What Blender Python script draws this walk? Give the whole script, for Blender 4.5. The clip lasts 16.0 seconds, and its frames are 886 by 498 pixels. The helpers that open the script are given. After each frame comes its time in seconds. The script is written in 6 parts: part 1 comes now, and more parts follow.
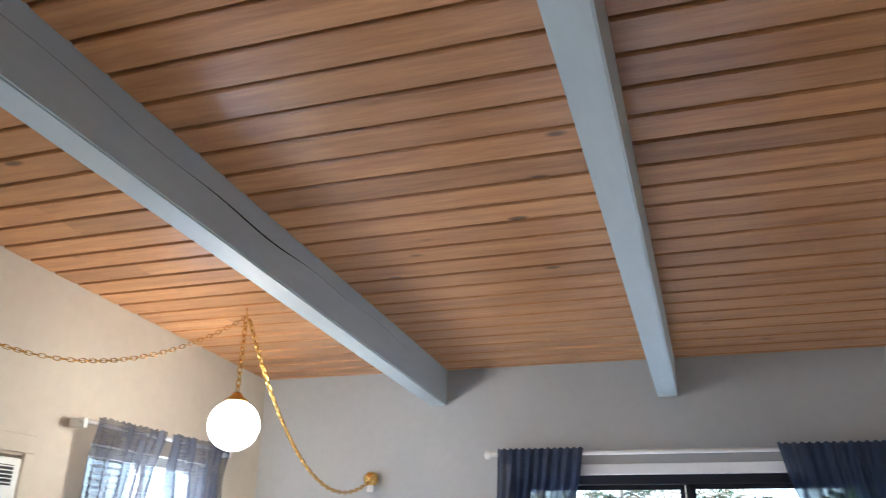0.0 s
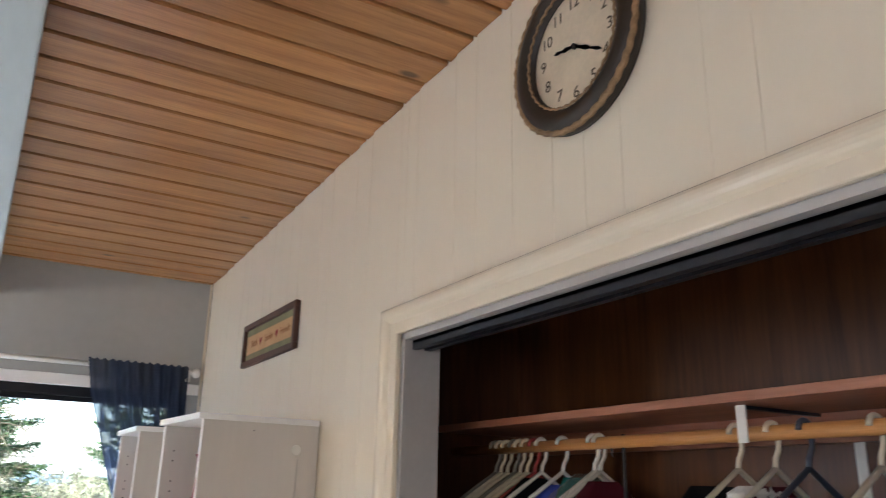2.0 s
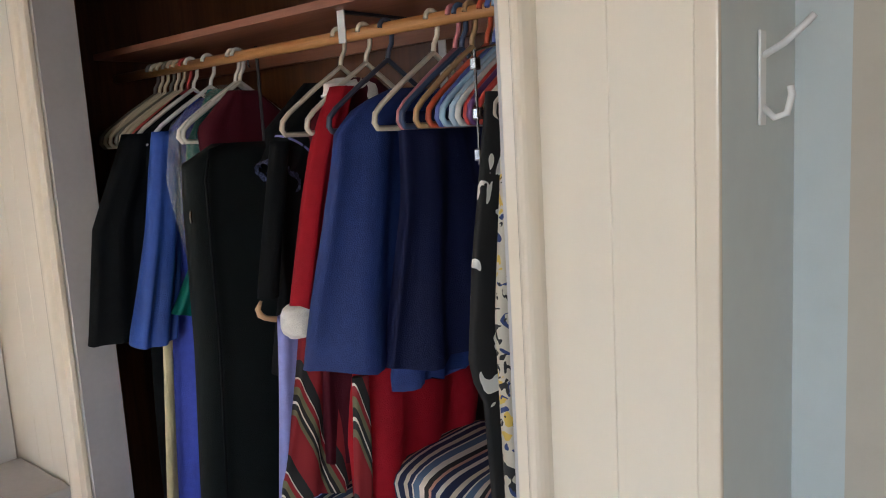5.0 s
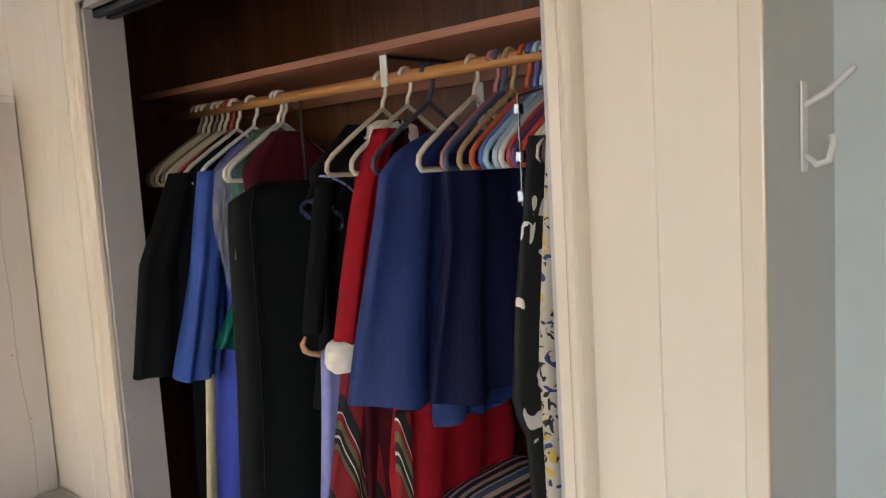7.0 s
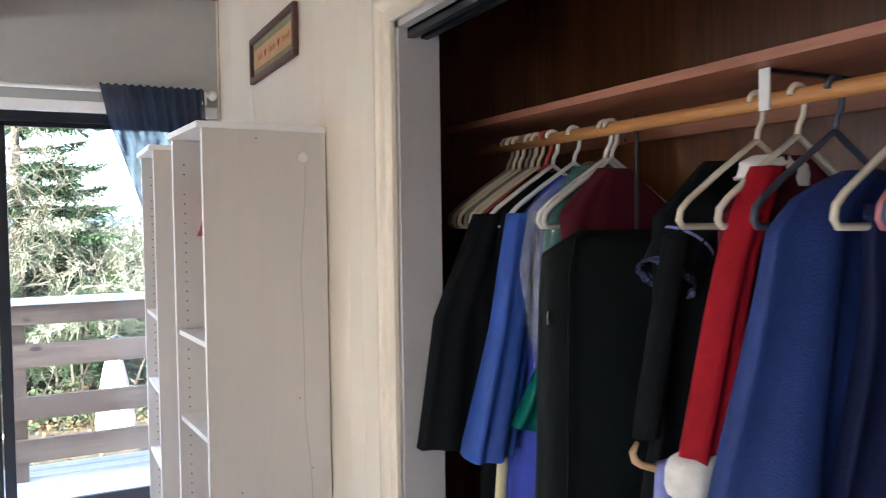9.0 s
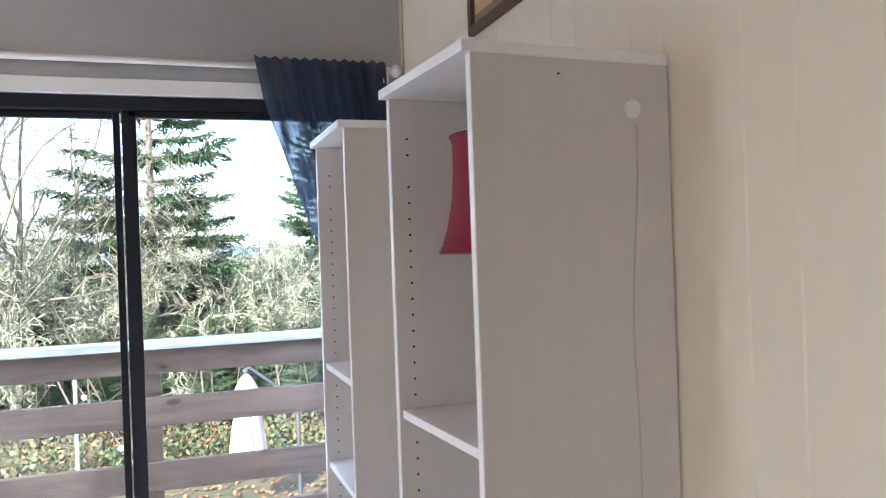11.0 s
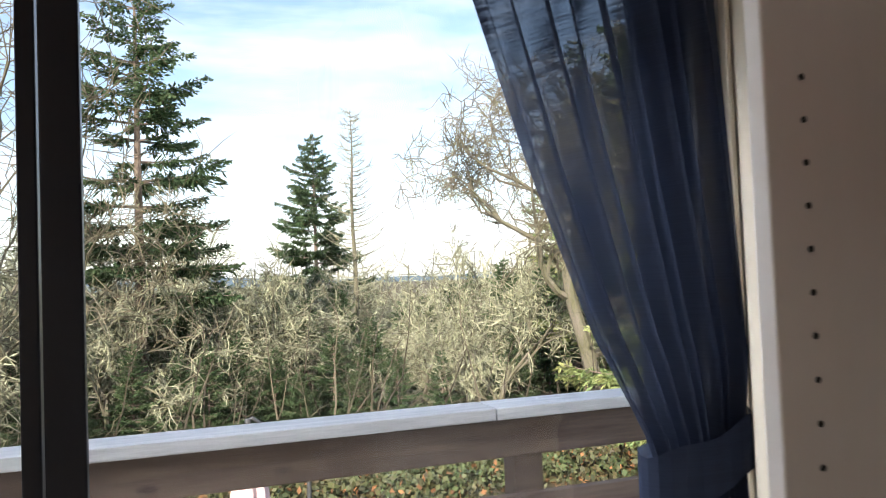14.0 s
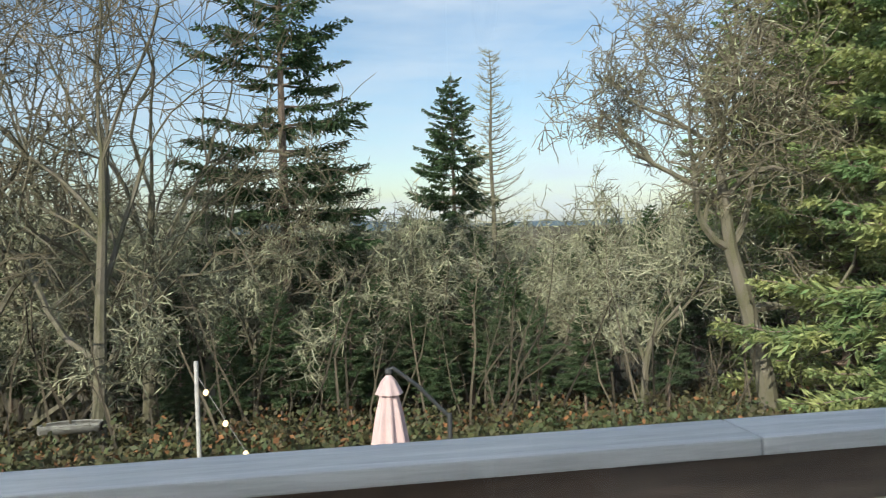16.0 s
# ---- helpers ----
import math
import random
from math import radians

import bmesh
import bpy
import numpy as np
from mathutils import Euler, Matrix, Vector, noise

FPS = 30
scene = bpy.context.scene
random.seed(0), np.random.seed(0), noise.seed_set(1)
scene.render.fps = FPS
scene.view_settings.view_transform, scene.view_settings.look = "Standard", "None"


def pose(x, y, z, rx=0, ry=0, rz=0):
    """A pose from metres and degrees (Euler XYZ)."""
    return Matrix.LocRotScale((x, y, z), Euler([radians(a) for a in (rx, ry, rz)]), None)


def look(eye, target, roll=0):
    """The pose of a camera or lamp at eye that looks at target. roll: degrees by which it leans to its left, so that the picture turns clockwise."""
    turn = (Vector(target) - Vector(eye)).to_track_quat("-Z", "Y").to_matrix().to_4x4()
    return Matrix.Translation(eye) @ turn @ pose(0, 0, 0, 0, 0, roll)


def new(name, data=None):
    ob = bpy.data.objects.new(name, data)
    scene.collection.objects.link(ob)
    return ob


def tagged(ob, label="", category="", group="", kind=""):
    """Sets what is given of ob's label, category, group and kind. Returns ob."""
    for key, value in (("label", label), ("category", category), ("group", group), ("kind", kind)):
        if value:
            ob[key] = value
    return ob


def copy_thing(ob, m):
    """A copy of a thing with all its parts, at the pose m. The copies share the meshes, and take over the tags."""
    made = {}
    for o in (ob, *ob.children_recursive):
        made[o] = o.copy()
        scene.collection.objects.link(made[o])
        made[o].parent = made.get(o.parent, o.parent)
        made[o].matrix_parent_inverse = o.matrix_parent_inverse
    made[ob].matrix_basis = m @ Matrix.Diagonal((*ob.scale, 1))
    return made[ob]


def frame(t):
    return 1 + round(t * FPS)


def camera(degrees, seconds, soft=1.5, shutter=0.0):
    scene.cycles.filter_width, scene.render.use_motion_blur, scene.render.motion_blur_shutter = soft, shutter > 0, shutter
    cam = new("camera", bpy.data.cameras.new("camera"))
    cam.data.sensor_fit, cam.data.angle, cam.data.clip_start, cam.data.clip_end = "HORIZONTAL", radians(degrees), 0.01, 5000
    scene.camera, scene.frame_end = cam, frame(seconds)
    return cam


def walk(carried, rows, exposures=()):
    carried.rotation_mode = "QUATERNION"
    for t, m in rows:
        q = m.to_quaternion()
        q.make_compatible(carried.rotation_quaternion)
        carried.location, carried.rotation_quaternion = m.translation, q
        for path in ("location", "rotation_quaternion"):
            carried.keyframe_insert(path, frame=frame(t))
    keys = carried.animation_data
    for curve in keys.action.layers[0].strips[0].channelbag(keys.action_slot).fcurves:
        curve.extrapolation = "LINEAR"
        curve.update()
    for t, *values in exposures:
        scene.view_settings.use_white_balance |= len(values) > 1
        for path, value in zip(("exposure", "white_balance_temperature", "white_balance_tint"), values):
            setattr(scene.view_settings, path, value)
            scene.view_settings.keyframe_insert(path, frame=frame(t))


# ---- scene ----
cam = camera(59.4, 16.0, soft=1.0, shutter=0.2)
PATH = [
    (0, (0.358, 0.295, 1.63), (-0.236, 2.059, 2.361), 1.1),
    (0.5, (0.317, 0.403, 1.594), (0.054, 2.257, 2.296), 1.4),
    (1, (0.284, 0.432, 1.57), (0.454, 2.32, 2.206), 1.2),
    (1.5, (0.266, 0.411, 1.582), (0.877, 2.223, 2.166), 0.7),
    (2, (0.252, 0.361, 1.574), (1.217, 2.008, 2.171), 1.3),
    (2.5, (0.291, 0.27, 1.563), (1.492, 1.748, 2.176), 1.2),
    (3, (0.316, 0.12, 1.568), (1.636, 1.525, 2.102), 0.6),
    (3.5, (0.348, 0.068, 1.547), (1.722, 1.481, 1.885), 0.2),
    (4, (0.323, 0.047, 1.471), (1.746, 1.451, 1.523), -0.7),
    (4.5, (0.326, 0.004, 1.442), (1.813, 1.309, 1.153), -3.2),
    (6.8, (0.278, 0.0, 1.455), (1.746, 1.336, 1.21), -3.3),
    (7, (0.263, 0.006, 1.467), (1.721, 1.359, 1.259), -3.4),
    (7.5, (0.218, 0.042, 1.488), (1.615, 1.466, 1.35), -3.7),
    (8, (0.239, 0.106, 1.492), (1.502, 1.653, 1.381), -3.2),
    (8.5, (0.349, 0.255, 1.478), (1.428, 1.936, 1.388), -1.9),
    (9, (0.459, 0.455, 1.482), (1.363, 2.238, 1.41), -0.8),
    (9.5, (0.45, 0.736, 1.471), (1.265, 2.561, 1.394), -1.7),
    (10, (0.425, 1.025, 1.488), (1.19, 2.872, 1.431), -3.2),
    (10.2, (0.438, 1.159, 1.48), (1.164, 3.022, 1.431), -3.2),
    (12.3, (0.376, 2.604, 1.447), (0.994, 4.505, 1.508), -1.8),
    (12.5, (0.386, 2.725, 1.449), (1.017, 4.622, 1.515), -1.8),
    (13, (0.38, 3.046, 1.444), (1.078, 4.919, 1.515), -2.4),
    (13.5, (0.351, 3.323, 1.426), (1.090, 5.180, 1.497), -2.4),
    (14, (0.388, 3.668, 1.439), (1.057, 5.552, 1.515), -2.2),
    (14.5, (0.384, 3.938, 1.426), (1.036, 5.828, 1.473), -3.3),
    (15, (0.401, 4.225, 1.427), (1.029, 6.123, 1.443), -3.5),
    (15.5, (0.415, 4.385, 1.472), (0.923, 6.32, 1.467), -2.6),
    (16, (0.45, 4.458, 1.474), (0.778, 6.43, 1.419), -1.6),
]

# exposure follows the clip: bright indoors, darker once the view outside fills the picture
EXPOSURES = [(0, 2.2, 5150, 10), (1.5, 2.35, 5350, 10), (2.8, 2.4, 5950, 10), (4.2, 2.4, 5550, 10), (7.2, 2.5, 6050, 10), (8.3, 2.75, 5550, 10), (9.5, 2.65, 5450, 10), (10.2, 2.6, 5450, 10),
             (12.4, 1.5, 5350, 17), (13.5, 1.3, 5600, 18), (14.0, 0.95, 6500, 14), (14.4, 0.6, 7200, 13), (15.0, 0.2, 6700, 8), (16.0, 0.0, 6250, 6)]
walk(cam, [(t, look(eye, target, roll)) for t, eye, target, roll in PATH], EXPOSURES)

# ---- light ----
SUN_AZ, SUN_EL = 216.0, 28.0       # degrees clockwise from +y, and above the horizon
world = bpy.data.worlds.new("sky")
scene.world = world
world.use_nodes = True
wt = world.node_tree
sky = wt.nodes.new("ShaderNodeTexSky")
sky.sky_type = "NISHITA"
sky.sun_disc = False
sky.sun_elevation = radians(SUN_EL)
sky.sun_rotation = radians(SUN_AZ)
# thin streaky cloud over the blue
wco = wt.nodes.new("ShaderNodeTexCoord")
wmp = wt.nodes.new("ShaderNodeMapping")
wmp.inputs["Scale"].default_value = (1.2, 3.0, 7.0)
wmp.inputs["Rotation"].default_value = (0.0, radians(-14), radians(20))
wns = wt.nodes.new("ShaderNodeTexNoise")
wns.inputs["Scale"].default_value = 2.2
wns.inputs["Detail"].default_value = 8
wns.inputs["Roughness"].default_value = 0.62
wrp = wt.nodes.new("ShaderNodeValToRGB")
wrp.color_ramp.elements[0].position = 0.42
wrp.color_ramp.elements[0].color = (0, 0, 0, 1)
wrp.color_ramp.elements[1].position = 0.74
wrp.color_ramp.elements[1].color = (0.85, 0.85, 0.85, 1)
wmx = wt.nodes.new("ShaderNodeMixRGB")
wmx.inputs[2].default_value = (5.4, 6.0, 6.8, 1)
wt.links.new(wco.outputs["Generated"], wmp.inputs["Vector"])
wt.links.new(wmp.outputs["Vector"], wns.inputs["Vector"])
wt.links.new(wns.outputs["Fac"], wrp.inputs["Fac"])
wt.links.new(wrp.outputs["Color"], wmx.inputs[0])
wt.links.new(sky.outputs["Color"], wmx.inputs[1])
wt.links.new(wmx.outputs["Color"], wt.nodes["Background"].inputs["Color"])
wt.nodes["Background"].inputs["Strength"].default_value = 0.15

sun_data = bpy.data.lights.new("sun", "SUN")
sun_data.energy, sun_data.angle, sun_data.color = 5.0, radians(0.6), (1.0, 0.90, 0.74)
sun = new("sun", sun_data)
az, el = radians(SUN_AZ), radians(SUN_EL)
sun_dir = Vector((math.sin(az) * math.cos(el), math.cos(az) * math.cos(el), math.sin(el)))
sun.matrix_world = look(sun_dir * 60, (0, 0, 0))


def window_light(name, eye, target, w, h, watts, colour):
    d = bpy.data.lights.new(name, "AREA")
    d.shape, d.size, d.size_y, d.energy, d.color = "RECTANGLE", w, h, watts, colour
    o = new(name, d)
    o.matrix_world = look(eye, target)
    return o


window_light("left_window_daylight", (-2.46, 3.74, 1.55), (0, 3.74, 1.5), 0.9, 0.9, 8, (0.84, 0.92, 1.0))
lamp_data = bpy.data.lights.new("globe_light", "POINT")
lamp_data.energy, lamp_data.color, lamp_data.shadow_soft_size = 6, (1.0, 0.80, 0.55), 0.11
globe_light = new("globe_light", lamp_data)
globe_light.location = (-1.72, 3.466, 2.17)
# added fill light in a made-up rear opening, out of view
window_light("rear_window_daylight", (-2.44, -1.0, 1.5), (1.3, -0.4, 1.45), 1.7, 1.15, 6, (0.95, 0.96, 1.0))
# added lamp above the door head, out of view, boosting the sky's light
window_light("door_daylight", (0.2, 5.12, 2.78), (0.2, 0.3, 0.9), 1.8, 0.7, 120, (0.88, 0.94, 1.0))


# ---- materials ----
def mat(name, colour, rough=0.6, metal=0.0, vary=0.12, scale=6.0, bump=0.0, bump_scale=60.0, stretch=(1, 1, 1), second=None,
        sheen=0.0, transmission=0.0, per_object=0.0, spec=0.5, per_island=0.0):
    """A noise-varied principled material; second: a colour blended in by larger stains."""
    m = bpy.data.materials.new(name)
    m.use_nodes = True
    nt = m.node_tree
    b = nt.nodes["Principled BSDF"]
    co = nt.nodes.new("ShaderNodeTexCoord")
    mp = nt.nodes.new("ShaderNodeMapping")
    mp.inputs["Scale"].default_value = stretch
    nt.links.new(co.outputs["Object"], mp.inputs["Vector"])
    n1 = nt.nodes.new("ShaderNodeTexNoise")
    n1.inputs["Scale"].default_value, n1.inputs["Detail"].default_value = scale, 6
    nt.links.new(mp.outputs["Vector"], n1.inputs["Vector"])
    n2 = nt.nodes.new("ShaderNodeTexNoise")
    n2.inputs["Scale"].default_value, n2.inputs["Detail"].default_value = scale * 9, 4
    nt.links.new(mp.outputs["Vector"], n2.inputs["Vector"])
    mix = nt.nodes.new("ShaderNodeMixRGB")
    lo = tuple(max(0, c * (1 - vary * 1.6)) for c in colour) if second is None else second
    mix.inputs[1].default_value = (*lo, 1)
    mix.inputs[2].default_value = (*[min(1, c * (1 + vary * 0.6)) for c in colour], 1)
    add = nt.nodes.new("ShaderNodeMath")
    add.operation = "MULTIPLY_ADD"
    add.inputs[1].default_value = 0.4
    nt.links.new(n2.outputs["Fac"], add.inputs[0])
    sc = nt.nodes.new("ShaderNodeMath")
    sc.operation = "MULTIPLY"
    sc.inputs[1].default_value = 0.65
    nt.links.new(n1.outputs["Fac"], sc.inputs[0])
    nt.links.new(sc.outputs[0], add.inputs[2])
    rp = nt.nodes.new("ShaderNodeMapRange")
    rp.inputs["From Min"].default_value, rp.inputs["From Max"].default_value = 0.33, 0.68
    nt.links.new(add.outputs[0], rp.inputs["Value"])
    nt.links.new(rp.outputs["Result"], mix.inputs[0])
    col = mix.outputs["Color"]
    if per_object or per_island:
        hs = nt.nodes.new("ShaderNodeHueSaturation")
        mr = nt.nodes.new("ShaderNodeMapRange")
        k = per_object or per_island
        mr.inputs["To Min"].default_value, mr.inputs["To Max"].default_value = 1 - k, 1 + k
        if per_object:
            oi = nt.nodes.new("ShaderNodeObjectInfo")
            nt.links.new(oi.outputs["Random"], mr.inputs["Value"])
        else:
            ge = nt.nodes.new("ShaderNodeNewGeometry")
            nt.links.new(ge.outputs["Random Per Island"], mr.inputs["Value"])
        nt.links.new(mr.outputs["Result"], hs.inputs["Value"])
        nt.links.new(col, hs.inputs["Color"])
        col = hs.outputs["Color"]
    nt.links.new(col, b.inputs["Base Color"])
    b.inputs["Roughness"].default_value, b.inputs["Metallic"].default_value = rough, metal
    b.inputs["Specular IOR Level"].default_value = spec
    b.inputs["Sheen Weight"].default_value = sheen
    b.inputs["Transmission Weight"].default_value = transmission
    if bump:
        bn = nt.nodes.new("ShaderNodeTexNoise")
        bn.inputs["Scale"].default_value, bn.inputs["Detail"].default_value = bump_scale, 5
        nt.links.new(mp.outputs["Vector"], bn.inputs["Vector"])
        bp = nt.nodes.new("ShaderNodeBump")
        bp.inputs["Strength"].default_value, bp.inputs["Distance"].default_value = bump, 0.01
        nt.links.new(bn.outputs["Fac"], bp.inputs["Height"])
        nt.links.new(bp.outputs["Normal"], b.inputs["Normal"])
    return m


def wood(name, dark, light, rough=0.4, axis="X", rings=9.0, knots=True, per_object=0.12, bump=0.08, island=False):
    """Long-grained wood with streaks along one axis, and dark knots."""
    m = bpy.data.materials.new(name)
    m.use_nodes = True
    nt = m.node_tree
    b = nt.nodes["Principled BSDF"]
    co = nt.nodes.new("ShaderNodeTexCoord")
    oi = nt.nodes.new("ShaderNodeNewGeometry" if island else "ShaderNodeObjectInfo")
    rnd = oi.outputs["Random Per Island" if island else "Random"]
    mul = nt.nodes.new("ShaderNodeVectorMath")
    mul.operation = "SCALE"
    mul.inputs[0].default_value = (17.3, 9.1, 5.7)
    nt.links.new(rnd, mul.inputs["Scale"])
    ad = nt.nodes.new("ShaderNodeVectorMath")
    nt.links.new(co.outputs["Object"], ad.inputs[0])
    nt.links.new(mul.outputs["Vector"], ad.inputs[1])
    mp = nt.nodes.new("ShaderNodeMapping")
    s = [rings, rings, rings]
    s["XYZ".index(axis)] = rings * 0.07
    mp.inputs["Scale"].default_value = s
    nt.links.new(ad.outputs["Vector"], mp.inputs["Vector"])
    n = nt.nodes.new("ShaderNodeTexNoise")
    n.inputs["Scale"].default_value, n.inputs["Detail"].default_value, n.inputs["Distortion"].default_value = 2.2, 7, 0.6
    nt.links.new(mp.outputs["Vector"], n.inputs["Vector"])
    n3 = nt.nodes.new("ShaderNodeTexNoise")
    n3.inputs["Scale"].default_value, n3.inputs["Detail"].default_value = 14, 3
    nt.links.new(mp.outputs["Vector"], n3.inputs["Vector"])
    avg = nt.nodes.new("ShaderNodeMixRGB")
    avg.inputs[0].default_value = 0.35
    nt.links.new(n.outputs["Fac"], avg.inputs[1])
    nt.links.new(n3.outputs["Fac"], avg.inputs[2])
    rp = nt.nodes.new("ShaderNodeValToRGB")
    rp.color_ramp.elements[0].position, rp.color_ramp.elements[0].color = 0.34, (*dark, 1)
    rp.color_ramp.elements[1].position, rp.color_ramp.elements[1].color = 0.66, (*light, 1)
    nt.links.new(avg.outputs["Color"], rp.inputs["Fac"])
    col = rp.outputs["Color"]
    if knots:
        km = nt.nodes.new("ShaderNodeMapping")
        ks = [5.0, 5.0, 5.0]
        ks["XYZ".index(axis)] = 2.2
        km.inputs["Scale"].default_value = ks
        nt.links.new(ad.outputs["Vector"], km.inputs["Vector"])
        v = nt.nodes.new("ShaderNodeTexVoronoi")
        v.inputs["Scale"].default_value = 1.0
        nt.links.new(km.outputs["Vector"], v.inputs["Vector"])
        kr = nt.nodes.new("ShaderNodeValToRGB")
        kr.color_ramp.elements[0].position, kr.color_ramp.elements[0].color = 0.055, (0.16, 0.16, 0.2, 1)
        kr.color_ramp.elements[1].position, kr.color_ramp.elements[1].color = 0.10, (1, 1, 1, 1)
        nt.links.new(v.outputs["Distance"], kr.inputs["Fac"])
        km2 = nt.nodes.new("ShaderNodeMixRGB")
        km2.blend_type = "MULTIPLY"
        km2.inputs[0].default_value = 0.85
        nt.links.new(col, km2.inputs[1])
        nt.links.new(kr.outputs["Color"], km2.inputs[2])
        col = km2.outputs["Color"]
    hs = nt.nodes.new("ShaderNodeHueSaturation")
    mr = nt.nodes.new("ShaderNodeMapRange")
    mr.inputs["To Min"].default_value, mr.inputs["To Max"].default_value = 1 - per_object, 1 + per_object
    nt.links.new(rnd, mr.inputs["Value"])
    nt.links.new(mr.outputs["Result"], hs.inputs["Value"])
    nt.links.new(col, hs.inputs["Color"])
    nt.links.new(hs.outputs["Color"], b.inputs["Base Color"])
    b.inputs["Roughness"].default_value = rough
    bp = nt.nodes.new("ShaderNodeBump")
    bp.inputs["Strength"].default_value, bp.inputs["Distance"].default_value = bump, 0.004
    nt.links.new(avg.outputs["Color"], bp.inputs["Height"])
    nt.links.new(bp.outputs["Normal"], b.inputs["Normal"])
    return m


M_CEIL = wood("ceiling_pine", (0.33, 0.145, 0.052), (0.56, 0.285, 0.11), rough=0.30, axis="X", rings=10, per_object=0.16, island=True)
M_GAP = mat("dark_gap", (0.02, 0.014, 0.01), 0.9)
M_BEAM = mat("beam_paint", (0.50, 0.57, 0.60), 0.5, vary=0.06, scale=3, bump=0.12, bump_scale=30, stretch=(1, 0.2, 1))
M_TAUPE = mat("taupe_wall_paint", (0.42, 0.425, 0.425), 0.75, vary=0.05, scale=2.2, bump=0.05, bump_scale=120)
M_BEIGE = mat("beige_wall_paint", (0.58, 0.52, 0.42), 0.75, vary=0.05, scale=2.0, bump=0.05, bump_scale=120)
M_CREAM = mat("cream_panel_paint", (0.84, 0.76, 0.62), 0.38, vary=0.015, scale=2.5, bump=0.05, bump_scale=90, stretch=(1, 1, 0.2))
M_TRIM = mat("cream_gloss_trim", (0.80, 0.71, 0.57), 0.2, vary=0.015, scale=4, bump=0.02)
M_JAMB = mat("grey_jamb_paint", (0.50, 0.48, 0.47), 0.5, vary=0.05)
M_BLUEWALL = mat("pale_blue_wall_paint", (0.60, 0.64, 0.62), 0.7, vary=0.04, scale=2, bump=0.05)
M_CLOSET = wood("closet_plywood", (0.06, 0.020, 0.008), (0.18, 0.070, 0.024), rough=0.38, axis="Z", rings=5, knots=False, per_object=0.05)
M_SHELFWOOD = wood("shelf_wood", (0.26, 0.105, 0.06), (0.40, 0.17, 0.10), rough=0.45, axis="Y", rings=12, knots=False)
M_ROD = wood("rod_wood", (0.45, 0.20, 0.06), (0.66, 0.33, 0.11), rough=0.4, axis="Y", rings=20, knots=False)
M_TRACK = mat("dark_track_metal", (0.035, 0.04, 0.05), 0.4, 0.6)
M_BLACK = mat("dark_bronze_frame", (0.012, 0.014, 0.022), 0.4, 0.3)
M_WHITE = mat("white_plastic", (0.80, 0.79, 0.76), 0.35, vary=0.03)
M_CASE = mat("white_laminate", (0.64, 0.60, 0.57), 0.42, vary=0.035, scale=4, bump=0.03, bump_scale=60, stretch=(1, 1, 0.12))
M_EDGE = mat("white_edge_band", (0.86, 0.85, 0.85), 0.35, vary=0.02)
M_HOLE = mat("pin_hole", (0.01, 0.01, 0.01), 0.9)
M_FLOOR = mat("pale_beige_bounce_floor", (0.60, 0.56, 0.50), 0.95, vary=0.1, scale=8, bump=0.5, bump_scale=250)
M_RAIL = wood("weathered_rail", (0.10, 0.066, 0.048), (0.22, 0.155, 0.115), rough=0.75, axis="X", rings=9, per_object=0.15, bump=0.3)
M_CAP = wood("weathered_cap", (0.48, 0.47, 0.46), (0.70, 0.68, 0.66), rough=0.7, axis="X", rings=14, knots=False, bump=0.3)
M_DECK = wood("deck_board", (0.36, 0.33, 0.30), (0.56, 0.52, 0.47), rough=0.8, axis="X", rings=9, bump=0.3)
M_BRASS = mat("brass", (0.72, 0.47, 0.14), 0.25, 1.0, vary=0.08)
M_CHROME = mat("chrome", (0.30, 0.30, 0.31), 0.25, 1.0, vary=0.03)
M_BLACKP = mat("black_plastic", (0.015, 0.015, 0.017), 0.45)

M_GLASS = bpy.data.materials.new("window_glass")
M_GLASS.use_nodes = True
_b = M_GLASS.node_tree.nodes["Principled BSDF"]
_b.inputs["Base Color"].default_value = (0.97, 0.98, 0.98, 1)
_b.inputs["Roughness"].default_value = 0.0
_b.inputs["Transmission Weight"].default_value = 1.0
_b.inputs["IOR"].default_value = 1.45


def glow(name, colour, strength):
    m = bpy.data.materials.new(name)
    m.use_nodes = True
    b = m.node_tree.nodes["Principled BSDF"]
    b.inputs["Base Color"].default_value = (0.9, 0.88, 0.84, 1)
    b.inputs["Emission Color"].default_value = (*colour, 1)
    b.inputs["Emission Strength"].default_value = strength
    return m


# ---- mesh helpers ----
def box_bm(bm, x0, x1, y0, y1, z0, z1, bevel=0.0):
    r = bmesh.ops.create_cube(bm, size=1.0)
    for v in r["verts"]:
        v.co = Vector(((x0 + x1) / 2 + v.co.x * (x1 - x0), (y0 + y1) / 2 + v.co.y * (y1 - y0), (z0 + z1) / 2 + v.co.z * (z1 - z0)))
    if bevel:
        es = {e for v in r["verts"] for e in v.link_edges}
        bmesh.ops.bevel(bm, geom=list(es), offset=bevel, segments=2, affect="EDGES", profile=0.6)
    return bm


def box(x0, x1, y0, y1, z0, z1, bevel=0.0):
    return box_bm(bmesh.new(), x0, x1, y0, y1, z0, z1, bevel)


def finish(name, bm, material, smooth=False):
    me = bpy.data.meshes.new(name)
    bmesh.ops.recalc_face_normals(bm, faces=bm.faces)
    bm.to_mesh(me)
    bm.free()
    me.materials.append(material)
    if smooth:
        me.polygons.foreach_set("use_smooth", [True] * len(me.polygons))
    return me


def part(name, bm, material, parent=None, label="", smooth=False):
    ob = new(name, finish(name, bm, material, smooth))
    if parent is not None:
        ob.parent = parent
    return tagged(ob, label)


def thing(name, at, label, category, group="", kind=""):
    e = new(name)
    e.location = at
    return tagged(e, label, category, group, kind)


